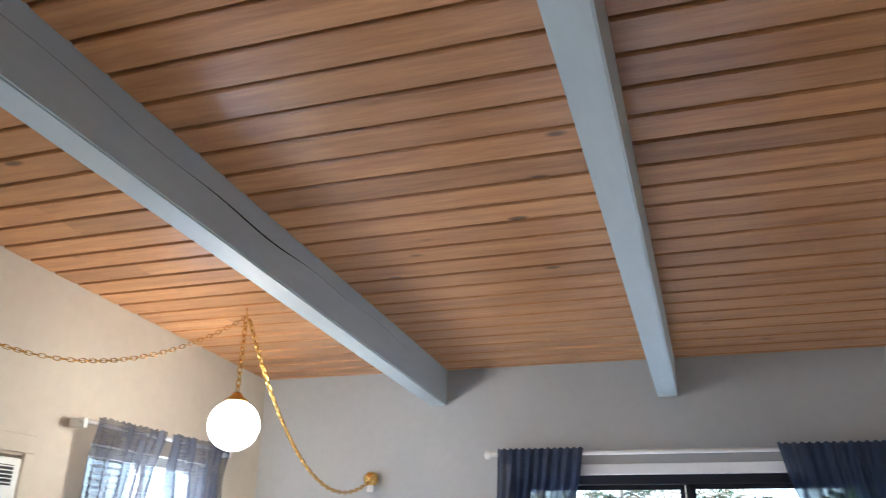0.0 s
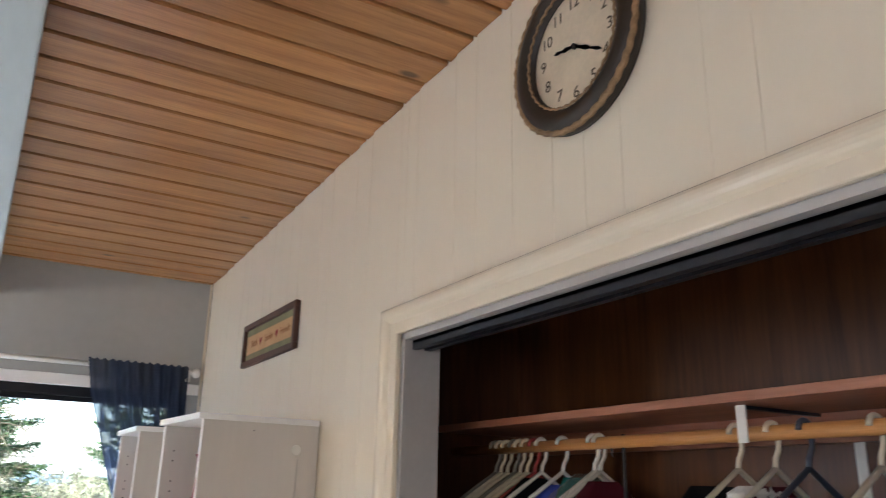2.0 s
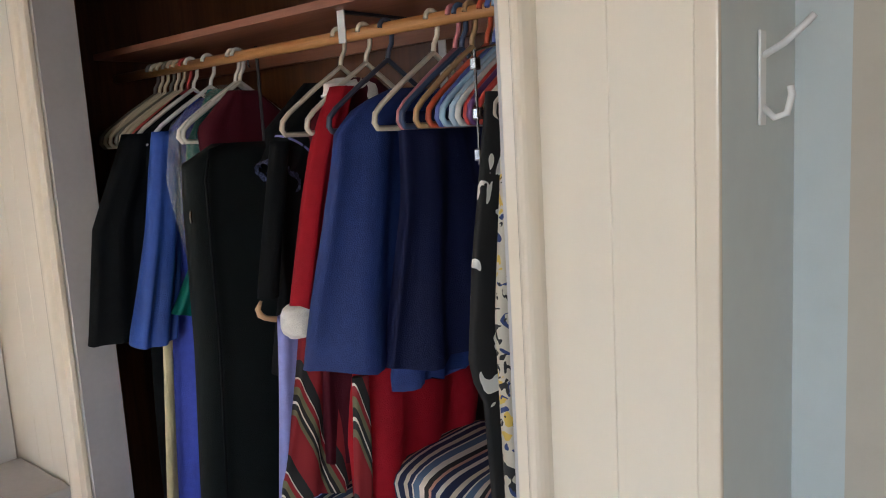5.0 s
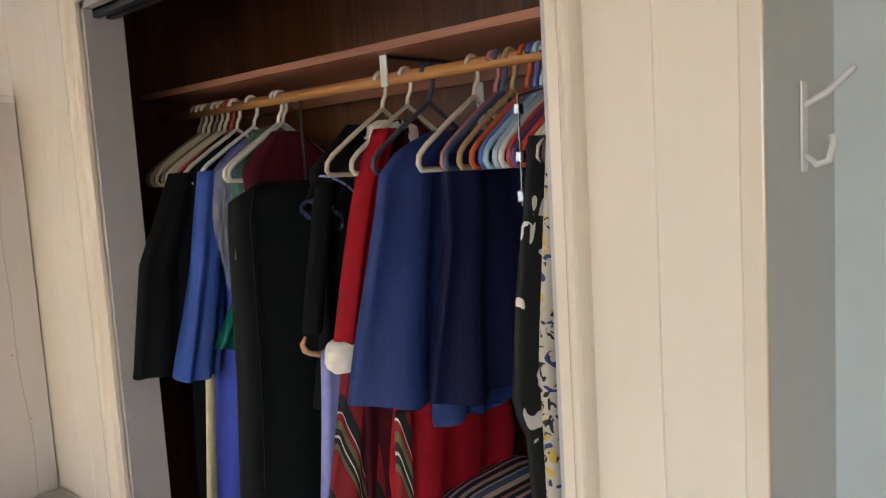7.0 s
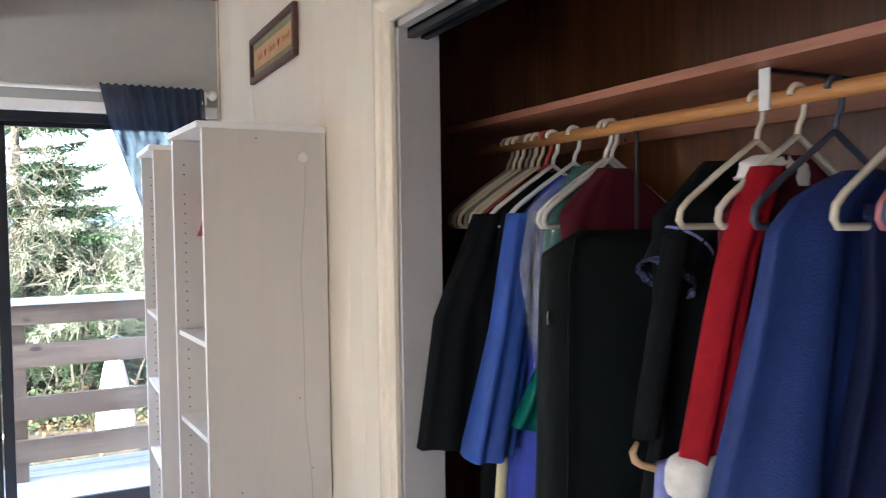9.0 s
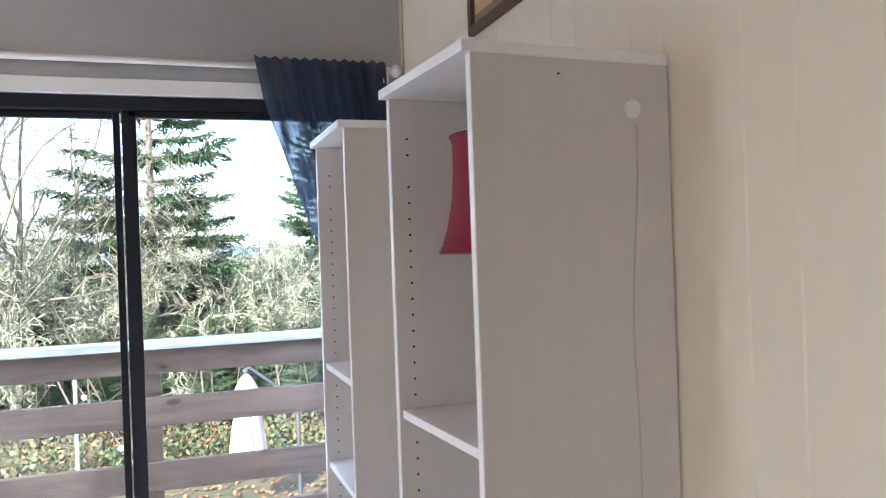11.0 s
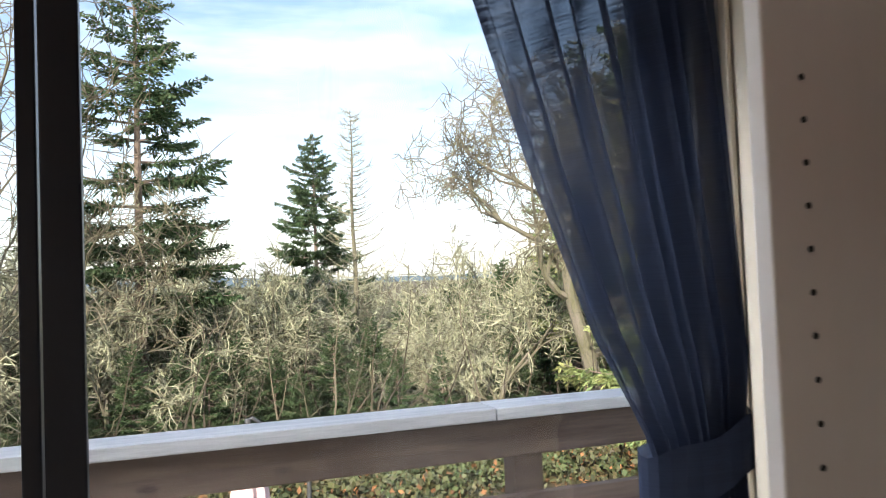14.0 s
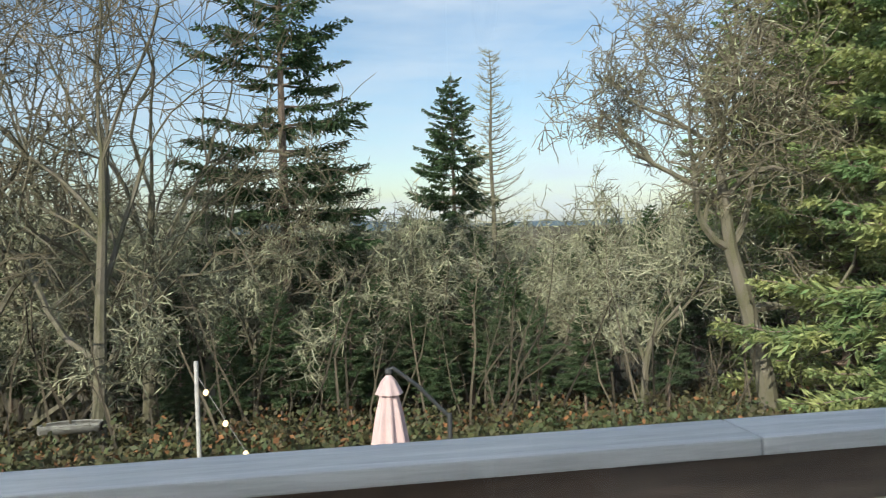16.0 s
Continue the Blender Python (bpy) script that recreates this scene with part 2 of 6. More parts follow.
def structure(name, bm, material, label, category="", smooth=False):
    ob = part(name, bm, material, None, label, smooth)
    return tagged(ob, label, category or name.split("_")[0], "", "structure")


def tube(points, radius, sides=8, closed=False, bm=None, caps=True):
    """A round tube along points; radius a number or one per point."""
    bm = bm or bmesh.new()
    pts = [Vector(p) for p in points]
    n = len(pts)
    rad = radius if isinstance(radius, (list, tuple)) else [radius] * n
    rings = []
    up = Vector((0, 0, 1))
    prev = None
    for i, p in enumerate(pts):
        if closed:
            d = pts[(i + 1) % n] - pts[i - 1]
        else:
            d = pts[min(i + 1, n - 1)] - pts[max(i - 1, 0)]
        d.normalize()
        if prev is None:
            a = d.cross(up)
            if a.length < 1e-3:
                a = d.cross(Vector((1, 0, 0)))
        else:
            a = prev - d * prev.dot(d)
        a.normalize()
        prev = a
        b2 = d.cross(a)
        rings.append([bm.verts.new(p + (a * math.cos(2 * math.pi * k / sides) + b2 * math.sin(2 * math.pi * k / sides)) * rad[i]) for k in range(sides)])
    m = n if closed else n - 1
    for i in range(m):
        r0, r1 = rings[i], rings[(i + 1) % n]
        for k in range(sides):
            bm.faces.new((r0[k], r0[(k + 1) % sides], r1[(k + 1) % sides], r1[k]))
    if caps and not closed:
        bm.faces.new(rings[0][::-1])
        bm.faces.new(rings[-1])
    return bm


def lathe(profile, sides=32, bm=None, axis="Z", at=(0, 0, 0), caps=True):
    """Turns (radius, height) pairs round an axis through at."""
    bm = bm or bmesh.new()
    rings = []
    for r, h in profile:
        ring = []
        for k in range(sides):
            a = 2 * math.pi * k / sides
            c, s = r * math.cos(a), r * math.sin(a)
            p = {"Z": (c, s, h), "X": (h, c, s), "Y": (c, h, s)}[axis]
            ring.append(bm.verts.new(Vector(at) + Vector(p)))
        rings.append(ring)
    for r0, r1 in zip(rings, rings[1:]):
        for k in range(sides):
            bm.faces.new((r0[k], r0[(k + 1) % sides], r1[(k + 1) % sides], r1[k]))
    if caps:
        bm.faces.new(rings[0][::-1])
        bm.faces.new(rings[-1])
    return bm


# ---- the room ----
XW, YF, XL, YB = 1.30, 4.75, -2.35, -2.4      # closet wall, window wall, far side wall, rear wall
CEIL0, SLOPE = 2.675, 0.052                   # ceiling height at the window wall and its rise per metre


def ceil_z(y):
    return CEIL0 + SLOPE * (YF - y)


# floor out of view; pale carpet chosen to bounce light to the ceiling
structure("floor", box(XL - 0.15, 3.0, YB - 0.15, YF, -0.12, 0.0), M_FLOOR, "unseen floor, pale beige carpet to bounce light upward")

# window wall with the opening of the sliding door
DX0, DX1, DZ = -0.70, 1.235, 2.05
bm = box(XL, DX0, YF, YF + 0.15, -0.12, 2.9)
box_bm(bm, DX1, XW + 0.9, YF, YF + 0.15, -0.12, 2.9)
box_bm(bm, DX0, DX1, YF, YF + 0.15, DZ, 2.9)
structure("wall_north", bm, M_TAUPE, "taupe painted wall above the sliding door", "wall")

# side wall with its window and the air conditioner's opening
WY0, WY1, WZ0, WZ1 = 3.28, 4.20, 1.05, 2.08
AY0, AY1, AZ0, AZ1 = 2.28, 2.90, 1.55, 1.98
bm = box(XL - 0.15, XL, YB, -1.9, -0.12, 3.3)
# unseen opening added here to let the rear fill light in
box_bm(bm, XL - 0.15, XL, -1.9, -0.1, -0.12, 0.9)
box_bm(bm, XL - 0.15, XL, -1.9, -0.1, 2.1, 3.3)
box_bm(bm, XL - 0.15, XL, -0.1, AY0, -0.12, 3.3)
box_bm(bm, XL - 0.15, XL, AY0, AY1, -0.12, AZ0)
box_bm(bm, XL - 0.15, XL, AY0, AY1, AZ1, 3.3)
box_bm(bm, XL - 0.15, XL, AY1, WY0, -0.12, 3.3)
box_bm(bm, XL - 0.15, XL, WY0, WY1, -0.12, WZ0)
box_bm(bm, XL - 0.15, XL, WY0, WY1, WZ1, 3.3)
box_bm(bm, XL - 0.15, XL, WY1, YF + 0.15, -0.12, 3.3)
structure("wall_west", bm, M_BEIGE, "beige painted side wall with water stains", "wall")

# plain rear wall behind the camera
bm = box(XL - 0.15, 3.0, YB - 0.15, YB, -0.12, 3.3)
structure("wall_south", bm, M_BEIGE, "plain beige rear wall", "wall")

# closet wall core, with the closet's opening
CY0, CY1, CZ = 0.715, 2.385, 2.018
WEND = 0.388
bm = box(XW + 0.006, XW + 0.12, WEND + 0.006, CY0, -0.12, 3.2)
box_bm(bm, XW + 0.006, XW + 0.12, CY1, YF, -0.12, 3.2)
box_bm(bm, XW + 0.006, XW + 0.12, CY0, CY1, CZ, 3.2)
wall_east = structure("wall_east", bm, M_CREAM, "cream painted panelled wall round the closet", "wall")
# wall set back beyond the closet wall's end
structure("wall_east_setback", box(XW + 0.30, XW + 0.42, YB, 0.307, -0.12, 3.2), M_BEIGE, "beige painted wall set back beside the closet", "wall")
bm = box(XW + 0.006, XW + 0.31, WEND, WEND + 0.006, 0, 3.2)
box_bm(bm, XW + 0.302, XW + 0.42, 0.307, WEND, -0.12, 3.2)
structure("wall_east_return", bm, M_BLUEWALL, "pale grey-blue painted wall beside the closet", "wall")

# ceiling of tongue-and-groove boards
BOARD = 0.1429
bm = bmesh.new()
y, k = YF + 0.1035, 0
while y > YB:
    y0, y1 = y - BOARD + 0.017, y
    z0, z1 = ceil_z(y0), ceil_z(y1)
    for xa, xb in ((XL, -1.92), (-1.92, XW + 0.5)) if k % 3 else ((XL, XW + 0.5),):
        vs = [bm.verts.new(p) for p in ((xa, y0 + 0.003, z0), (xb, y0 + 0.003, z0), (xb, y1 - 0.003, z1), (xa, y1 - 0.003, z1),
                                        (xa, y0, z0 + 0.006), (xb, y0, z0 + 0.006), (xb, y1, z1 + 0.006), (xa, y1, z1 + 0.006),
                                        (xa, y0, z0 + 0.033), (xb, y0, z0 + 0.033), (xb, y1, z1 + 0.033), (xa, y1, z1 + 0.033))]
        for f in ((0, 1, 2, 3), (0, 4, 5, 1), (1, 5, 6, 2), (2, 6, 7, 3), (3, 7, 4, 0), (4, 8, 9, 5), (5, 9, 10, 6), (6, 10, 11, 7), (7, 11, 8, 4), (8, 11, 10, 9)):
            bm.faces.new([vs[i] for i in f])
    y -= BOARD
    k += 1
structure("ceiling", bm, M_CEIL, "sloping ceiling of orange knotty pine boards", "ceiling")
bm = bmesh.new()
vs = [bm.verts.new(p) for p in ((XL - 0.2, YB - 0.2, ceil_z(YB - 0.2) + 0.034), (3.0, YB - 0.2, ceil_z(YB - 0.2) + 0.034), (3.0, YF + 0.2, ceil_z(YF + 0.2) + 0.034), (XL - 0.2, YF + 0.2, ceil_z(YF + 0.2) + 0.034))]
f = bm.faces.new(vs)
bmesh.ops.solidify(bm, geom=[f], thickness=-0.15)
structure("roof_deck", bm, M_GAP, "dark roof decking above the boards", "roof")


def beam(xa, xb):
    bm = bmesh.new()
    h = 0.215
    ys = [YB, YF]
    vs = []
    for y in ys:
        z = ceil_z(y)
        vs.append([bm.verts.new(p) for p in ((xa, y, z + 0.01), (xb, y, z + 0.01), (xb, y, z - h), (xa, y, z - h))])
    for i in range(4):
        bm.faces.new((vs[0][i], vs[0][(i + 1) % 4], vs[1][(i + 1) % 4], vs[1][i]))
    bm.faces.new(vs[0])
    bm.faces.new(vs[1][::-1])
    es = [e for e in bm.edges if abs(e.verts[0].co.y - e.verts[1].co.y) > 1]
    bmesh.ops.bevel(bm, geom=es, offset=0.006, segments=2, affect="EDGES")
    return bm


for xa, xb in ((0.13, 0.235), (-1.205, -1.10)):
    structure("ceiling_beam", beam(xa, xb), M_BEAM, "pale grey-blue painted wooden ceiling beam", "beam")

crack = [(-1.0985, y, ceil_z(y) - 0.075 + 0.012 * math.sin(2.1 * y) + 0.006 * math.sin(9 * y)) for y in np.linspace(1.0, 4.1, 50)]
structure("beam_crack", tube(crack, [0.0005 + 0.0028 * max(0.0, math.sin(3.1 * p[1])) ** 2 for p in crack], 5), M_GAP, "thin dark drying crack along a ceiling beam", "crack")

# closet interior
CB0, CB1, CBX = 0.47, 2.80, 2.03
for nm, b in (("closet_back", (CBX, CBX + 0.03, CB0, CB1, 0, 2.55)), ("closet_side", (XW + 0.121, CBX, CB1, CB1 + 0.03, 0, 2.55)),
              ("closet_side", (XW + 0.121, CBX, CB0 - 0.03, CB0, 0, 2.55)), ("closet_ceiling", (XW + 0.121, CBX, CB0, CB1, 2.52, 2.55)),
              ("closet_inner_face", (XW + 0.1205, XW + 0.126, CY0 - 0.02, CY1 + 0.02, CZ + 0.002, 2.52)), ("closet_inner_face", (XW + 0.1205, XW + 0.126, CY1 + 0.002, CB1, 0, 2.52))):
    structure(nm, box(*b), M_CLOSET, "dark brown stained plywood closet lining", "closet")


# jamb lining and casing
bm = box(XW + 0.004, XW + 0.125, CY1 - 0.018, CY1 + 0.001, 0, CZ)
box_bm(bm, XW + 0.004, XW + 0.125, CY0 - 0.001, CY0 + 0.018, 0, CZ)
box_bm(bm, XW + 0.004, XW + 0.125, CY0, CY1, CZ - 0.018, CZ + 0.001)
structure("closet_jamb", bm, M_JAMB, "grey painted closet door jamb", "trim")


def casing_profile(bm, path, mitre):
    """Moulded casing along a path in the y-z plane; mitre: outward directions at each corner."""
    prof = [(0.0, 0.0), (0.0, 0.011), (0.002, 0.0135), (0.005, 0.014), (0.034, 0.014), (0.037, 0.017), (0.041, 0.022), (0.047, 0.027), (0.055, 0.030), (0.063, 0.031), (0.071, 0.030), (0.078, 0.026), (0.083, 0.020), (0.087, 0.012), (0.088, 0.0)]
    rings = []
    for (y, z), (oy, oz) in zip(path, mitre):
        rings.append([bm.verts.new((XW - d, y + oy * w, z + oz * w)) for w, d in prof])
    for r0, r1 in zip(rings, rings[1:]):
        for i in range(len(prof) - 1):
            bm.faces.new((r0[i], r0[i + 1], r1[i + 1], r1[i]))
    return bm


bm = casing_profile(bmesh.new(), [(CY1, 0), (CY1, CZ), (CY0, CZ), (CY0, 0)], [(1.15, 0), (1.15, 1), (-0.68, 1), (-0.68, 0)])
structure("closet_casing", bm, M_TRIM, "cream gloss moulded casing round the closet opening", "trim")
bm = box(XW + 0.03, XW + 0.05, CY0 + 0.02, CY1 - 0.02, CZ - 0.045, CZ - 0.019)
box_bm(bm, XW + 0.07, XW + 0.09, CY0 + 0.02, CY1 - 0.02, CZ - 0.045, CZ - 0.019)
box_bm(bm, XW + 0.03, XW + 0.12, CY0 + 0.02, CY1 - 0.02, CZ - 0.028, CZ - 0.019)
structure("closet_door_track", bm, M_TRACK, "dark metal sliding door track under the closet head", "track")
structure("wall_end_trim", box(XW - 0.008, XW + 0.004, WEND - 0.004, WEND + 0.028, 0, ceil_z(0.4), 0.003), M_TRIM, "cream corner trim strip at the wall's end", "trim")
structure("corner_moulding", box(XW - 0.012, XW - 0.001, YF - 0.02, YF - 0.001, 0, CEIL0, 0.004), M_TRIM, "thin cream corner moulding", "trim")

# ---- sliding glass door ----
door = tagged(thing("door_1", (0.2, YF, 0), "closed sliding glass door in a dark bronze frame", "door"), kind="structure")
FY0, FY1 = YF + 0.02, YF + 0.12


def dpart(name, *b, m=M_BLACK, bevel=0.003, label=""):
    x0, x1, y0, y1, z0, z1 = b
    return part(name, box(x0 - 0.2, x1 - 0.2, y0 - YF, y1 - YF, z0, z1, bevel), m, door, label)


dpart("head_frame", DX0 + 0.002, DX1 - 0.002, FY0, FY1, 2.0, DZ - 0.002)
dpart("sill_track", DX0 + 0.002, DX1 - 0.002, FY0, FY1, 0.0, 0.035)
dpart("side_frame", DX0 + 0.002, DX0 + 0.035, FY0, FY1, 0.035, 2.0)
dpart("side_frame", DX1 - 0.035, DX1 - 0.002, FY0, FY1, 0.035, 2.0)
for pname, xa, xb, ya in (("fixed_panel", DX0 + 0.036, 0.2255, FY0 + 0.055), ("sliding_panel", 0.205, DX1 - 0.036, FY0 + 0.02)):
    p = new(pname)
    p.parent = door
    pl = lambda n, a, b, c, d, m=M_BLACK, p=p, ya=ya, t=0.028: part(n, box(a - 0.2, b - 0.2, ya - YF, ya + t - YF, c, d, 0.003), m, p)
    lw = 0.05 if pname == "sliding_panel" else 0.045
    rw = 0.025 if pname == "fixed_panel" else 0.05
    if pname == "sliding_panel":
        pl("stile", xa + 0.028, xa + 0.028 + lw, 0.036, 1.999)
    else:
        pl("stile", xa, xa + lw, 0.036, 1.999)
    pl("stile", xb - rw, xb, 0.036, 1.999)
    pl("top_rail", xa + lw, xb - rw, 1.975, 1.999)
    pl("bottom_rail", xa + lw, xb - rw, 0.036, 0.10)
    g = part("pane", box(xa + lw - 0.2, xb - rw - 0.2, ya + 0.011 - YF, ya + 0.016 - YF, 0.1, 1.975), M_GLASS, p, "clear glass pane")
    g.visible_shadow = False
structure("door_head_trim", box(DX0 - 0.05, DX1 + 0.05, YF - 0.016, YF - 0.001, 2.047, 2.105, 0.004), M_EDGE, "white wooden trim board over the sliding door", "trim")

# ---- deck outside ----
DECKZ = -0.13
deck = tagged(thing("deck_floor", (0.2, 5.5, DECKZ), "weathered grey wooden deck floor", "deck"), kind="structure")
y = YF + 0.155
while y < 6.25:
    part("board", box(-4.2, 4.2, y - 5.5, y + 0.138 - 5.5, -0.04, 0, 0.004), M_DECK, deck)
    y += 0.145
RY = 5.98
railing = tagged(thing("deck_railing", (0.2, RY, DECKZ), "weathered brown wooden deck railing with flat cap", "railing"), kind="structure")
for xa, xb in ((-4.4, 1.13), (1.133, 4.0)):
    part("cap", box(xa, xb, -0.09, 0.07, 0.995 - DECKZ - 0.0, 1.033 - DECKZ, 0.006), M_CAP, railing, "grey weathered flat cap board")
for za, zb in ((0.868, 0.994), (0.60, 0.745), (0.27, 0.415), (0.0, 0.145)):
    part("rail_board", box(-4.4, 4.0, -0.04, -0.002, za - DECKZ, zb - DECKZ, 0.005), M_RAIL, railing)
for px in (-3.4, -1.75, 0.06, 1.28, 2.9):
    part("post", box(px - 0.055, px + 0.045, 0.0, 0.09, -0.25, 0.994 - DECKZ, 0.005), M_RAIL, railing)

# ---- bookcases ----
CASE_D, CASE_W, CASE_H, PT = 0.407, 0.432, 1.80, 0.018


def bookcase(x0, y0, turn, label, grommet):
    c = thing("bookcase", (x0, y0, 0), label, "bookcase", "white bookcases by the closet wall")
    part("side_panel", box(0, CASE_D, 0, PT, 0, CASE_H - 0.018, 0.001), M_CASE, c)
    part("side_panel", box(0, CASE_D, CASE_W - PT, CASE_W, 0, CASE_H - 0.018, 0.001), M_CASE, c)
    part("edge_band", box(-0.0015, 0, 0.0006, PT - 0.0006, 0, CASE_H - 0.02), M_EDGE, c)
    part("edge_band", box(-0.0015, 0, CASE_W - PT + 0.0006, CASE_W - 0.0006, 0, CASE_H - 0.02), M_EDGE, c)
    part("top", box(-0.018, CASE_D, -0.004, CASE_W + 0.004, CASE_H - 0.018, CASE_H + 0.002, 0.0015), M_EDGE, c)
    part("back_panel", box(CASE_D - 0.006, CASE_D - 0.001, PT, CASE_W - PT, 0.05, CASE_H - 0.018), M_CASE, c)
    for z in (1.108, 0.80, 0.485, 0.07):
        part("shelf", box(0.006, CASE_D - 0.008, PT + 0.001, CASE_W - PT - 0.001, z - 0.018, z, 0.0015), M_EDGE, c)
    part("plinth", box(0.03, 0.046, PT, CASE_W - PT, 0, 0.052), M_CASE, c)
    # peg holes, in pairs of rows down both inner faces
    for yy, sg in ((PT, 1), (CASE_W - PT, -1)):
        h = bmesh.new()
        for xx in (0.037, CASE_D - 0.06):
            z = CASE_H - 0.105
            i = 0
            while z > 0.15:
                if i != 2 and i != 18:
                    lathe([(0.0028, -0.0006), (0.0028, 0.0006)], 8, h, "Y", (xx, yy + sg * 0.0004, z))
                z -= 0.0348
                i += 1
        tagged(part("peg_hole", h, M_HOLE, c), kind="stuff")
    c.rotation_euler = (0, 0, radians(turn))
    if grommet:
        part("cable_grommet", lathe([(0.0, -0.003), (0.016, -0.003), (0.018, -0.001), (0.018, 0.0)], 24, None, "Y", (0.325, 0, 1.698)), M_WHITE, c, "round white plastic hole cover")
        pts = [(0.325 + 0.012 * math.sin(z * 4.1) + 0.004 * math.sin(z * 13), -0.0012, z) for z in np.linspace(1.67, 0.05, 60)]
        part("cable", tube(pts, 0.0014, 5), M_JAMB, c, "thin pale wire taped down the side")
        for xx, z in ((0.17, 1.755), (0.10, 0.62), (0.34, 0.66), (0.30, 0.9)):
            part("screw_hole", lathe([(0.0025, -0.0005), (0.0025, 0.0003)], 8, None, "Y", (xx, 0, z)), M_HOLE, c)
    return c


bookcase(0.889, 2.937, 4.2, "white laminate bookcase with peg holes, mostly empty", True)
bookcase(0.839, 3.742, 0.3, "white laminate bookcase standing beside the glass door", False)

M_SHADE = mat("crimson_lampshade_fabric", (0.19, 0.005, 0.022), 0.75, vary=0.08, scale=8, bump=0.2, bump_scale=300, sheen=0.0)
M_LAMPBASE = mat("white_turned_lamp_paint", (0.80, 0.77, 0.76), 0.35, vary=0.03)


def table_lamp(x, y, z):
    t = thing("table_lamp", (x, y, z), "white turned table lamp with a crimson bell shade on a shelf", "lamp", "matching lamps in the bookcases")
    part("base", lathe([(0.0, 0.0), (0.056, 0.0), (0.057, 0.008), (0.050, 0.016), (0.046, 0.026), (0.036, 0.034), (0.035, 0.045), (0.025, 0.058), (0.023, 0.066), (0.030, 0.073), (0.030, 0.080), (0.021, 0.088), (0.025, 0.104),
                        (0.031, 0.122), (0.033, 0.138), (0.030, 0.158), (0.0245, 0.178), (0.020, 0.200), (0.022, 0.207), (0.031, 0.213), (0.031, 0.220), (0.022, 0.227), (0.020, 0.240), (0.025, 0.250), (0.028, 0.263),
                        (0.025, 0.277), (0.0205, 0.286), (0.022, 0.296), (0.030, 0.310), (0.039, 0.321), (0.040, 0.325), (0.0, 0.327)], 32),
         M_LAMPBASE, t, smooth=True)
    part("stem", lathe([(0.006, 0.32), (0.006, 0.566)], 10), M_BRASS, t)
    prof = [(0.131, 0.335), (0.132, 0.347), (0.128, 0.352), (0.116, 0.392), (0.106, 0.444), (0.102, 0.505), (0.102, 0.553), (0.105, 0.562), (0.106, 0.571)]
    bm = bmesh.new()
    sides = 36
    for k in (0.0, 0.002):
        rings = [[bm.verts.new(((r - k) * math.cos(2 * math.pi * i / sides), (r - k) * math.sin(2 * math.pi * i / sides), h)) for i in range(sides)] for r, h in prof]
        for r0, r1 in zip(rings, rings[1:]):
            for i in range(sides):
                bm.faces.new((r0[i], r0[(i + 1) % sides], r1[(i + 1) % sides], r1[i]))
    shade = part("shade", bm, M_SHADE, t, "crimson bell-shaped fabric shade", True)
    part("shade_trim", tube([(0.132 * math.cos(a), 0.132 * math.sin(a), 0.338) for a in np.linspace(0, 6.283, 37)[:-1]], 0.004, 6, True), M_SHADE, shade)
    part("shade_trim", tube([(0.106 * math.cos(a), 0.106 * math.sin(a), 0.569) for a in np.linspace(0, 6.283, 37)[:-1]], 0.003, 6, True), M_SHADE, shade)
    part("spider", tube([(-0.104, 0, 0.563), (0, 0, 0.566), (0.104, 0, 0.563)], 0.002, 5), M_BRASS, t)
    return t


lamp = table_lamp(1.042, 3.168, 1.108)
copy_thing(lamp, Matrix.Translation((1.015, 3.958, 1.108)))


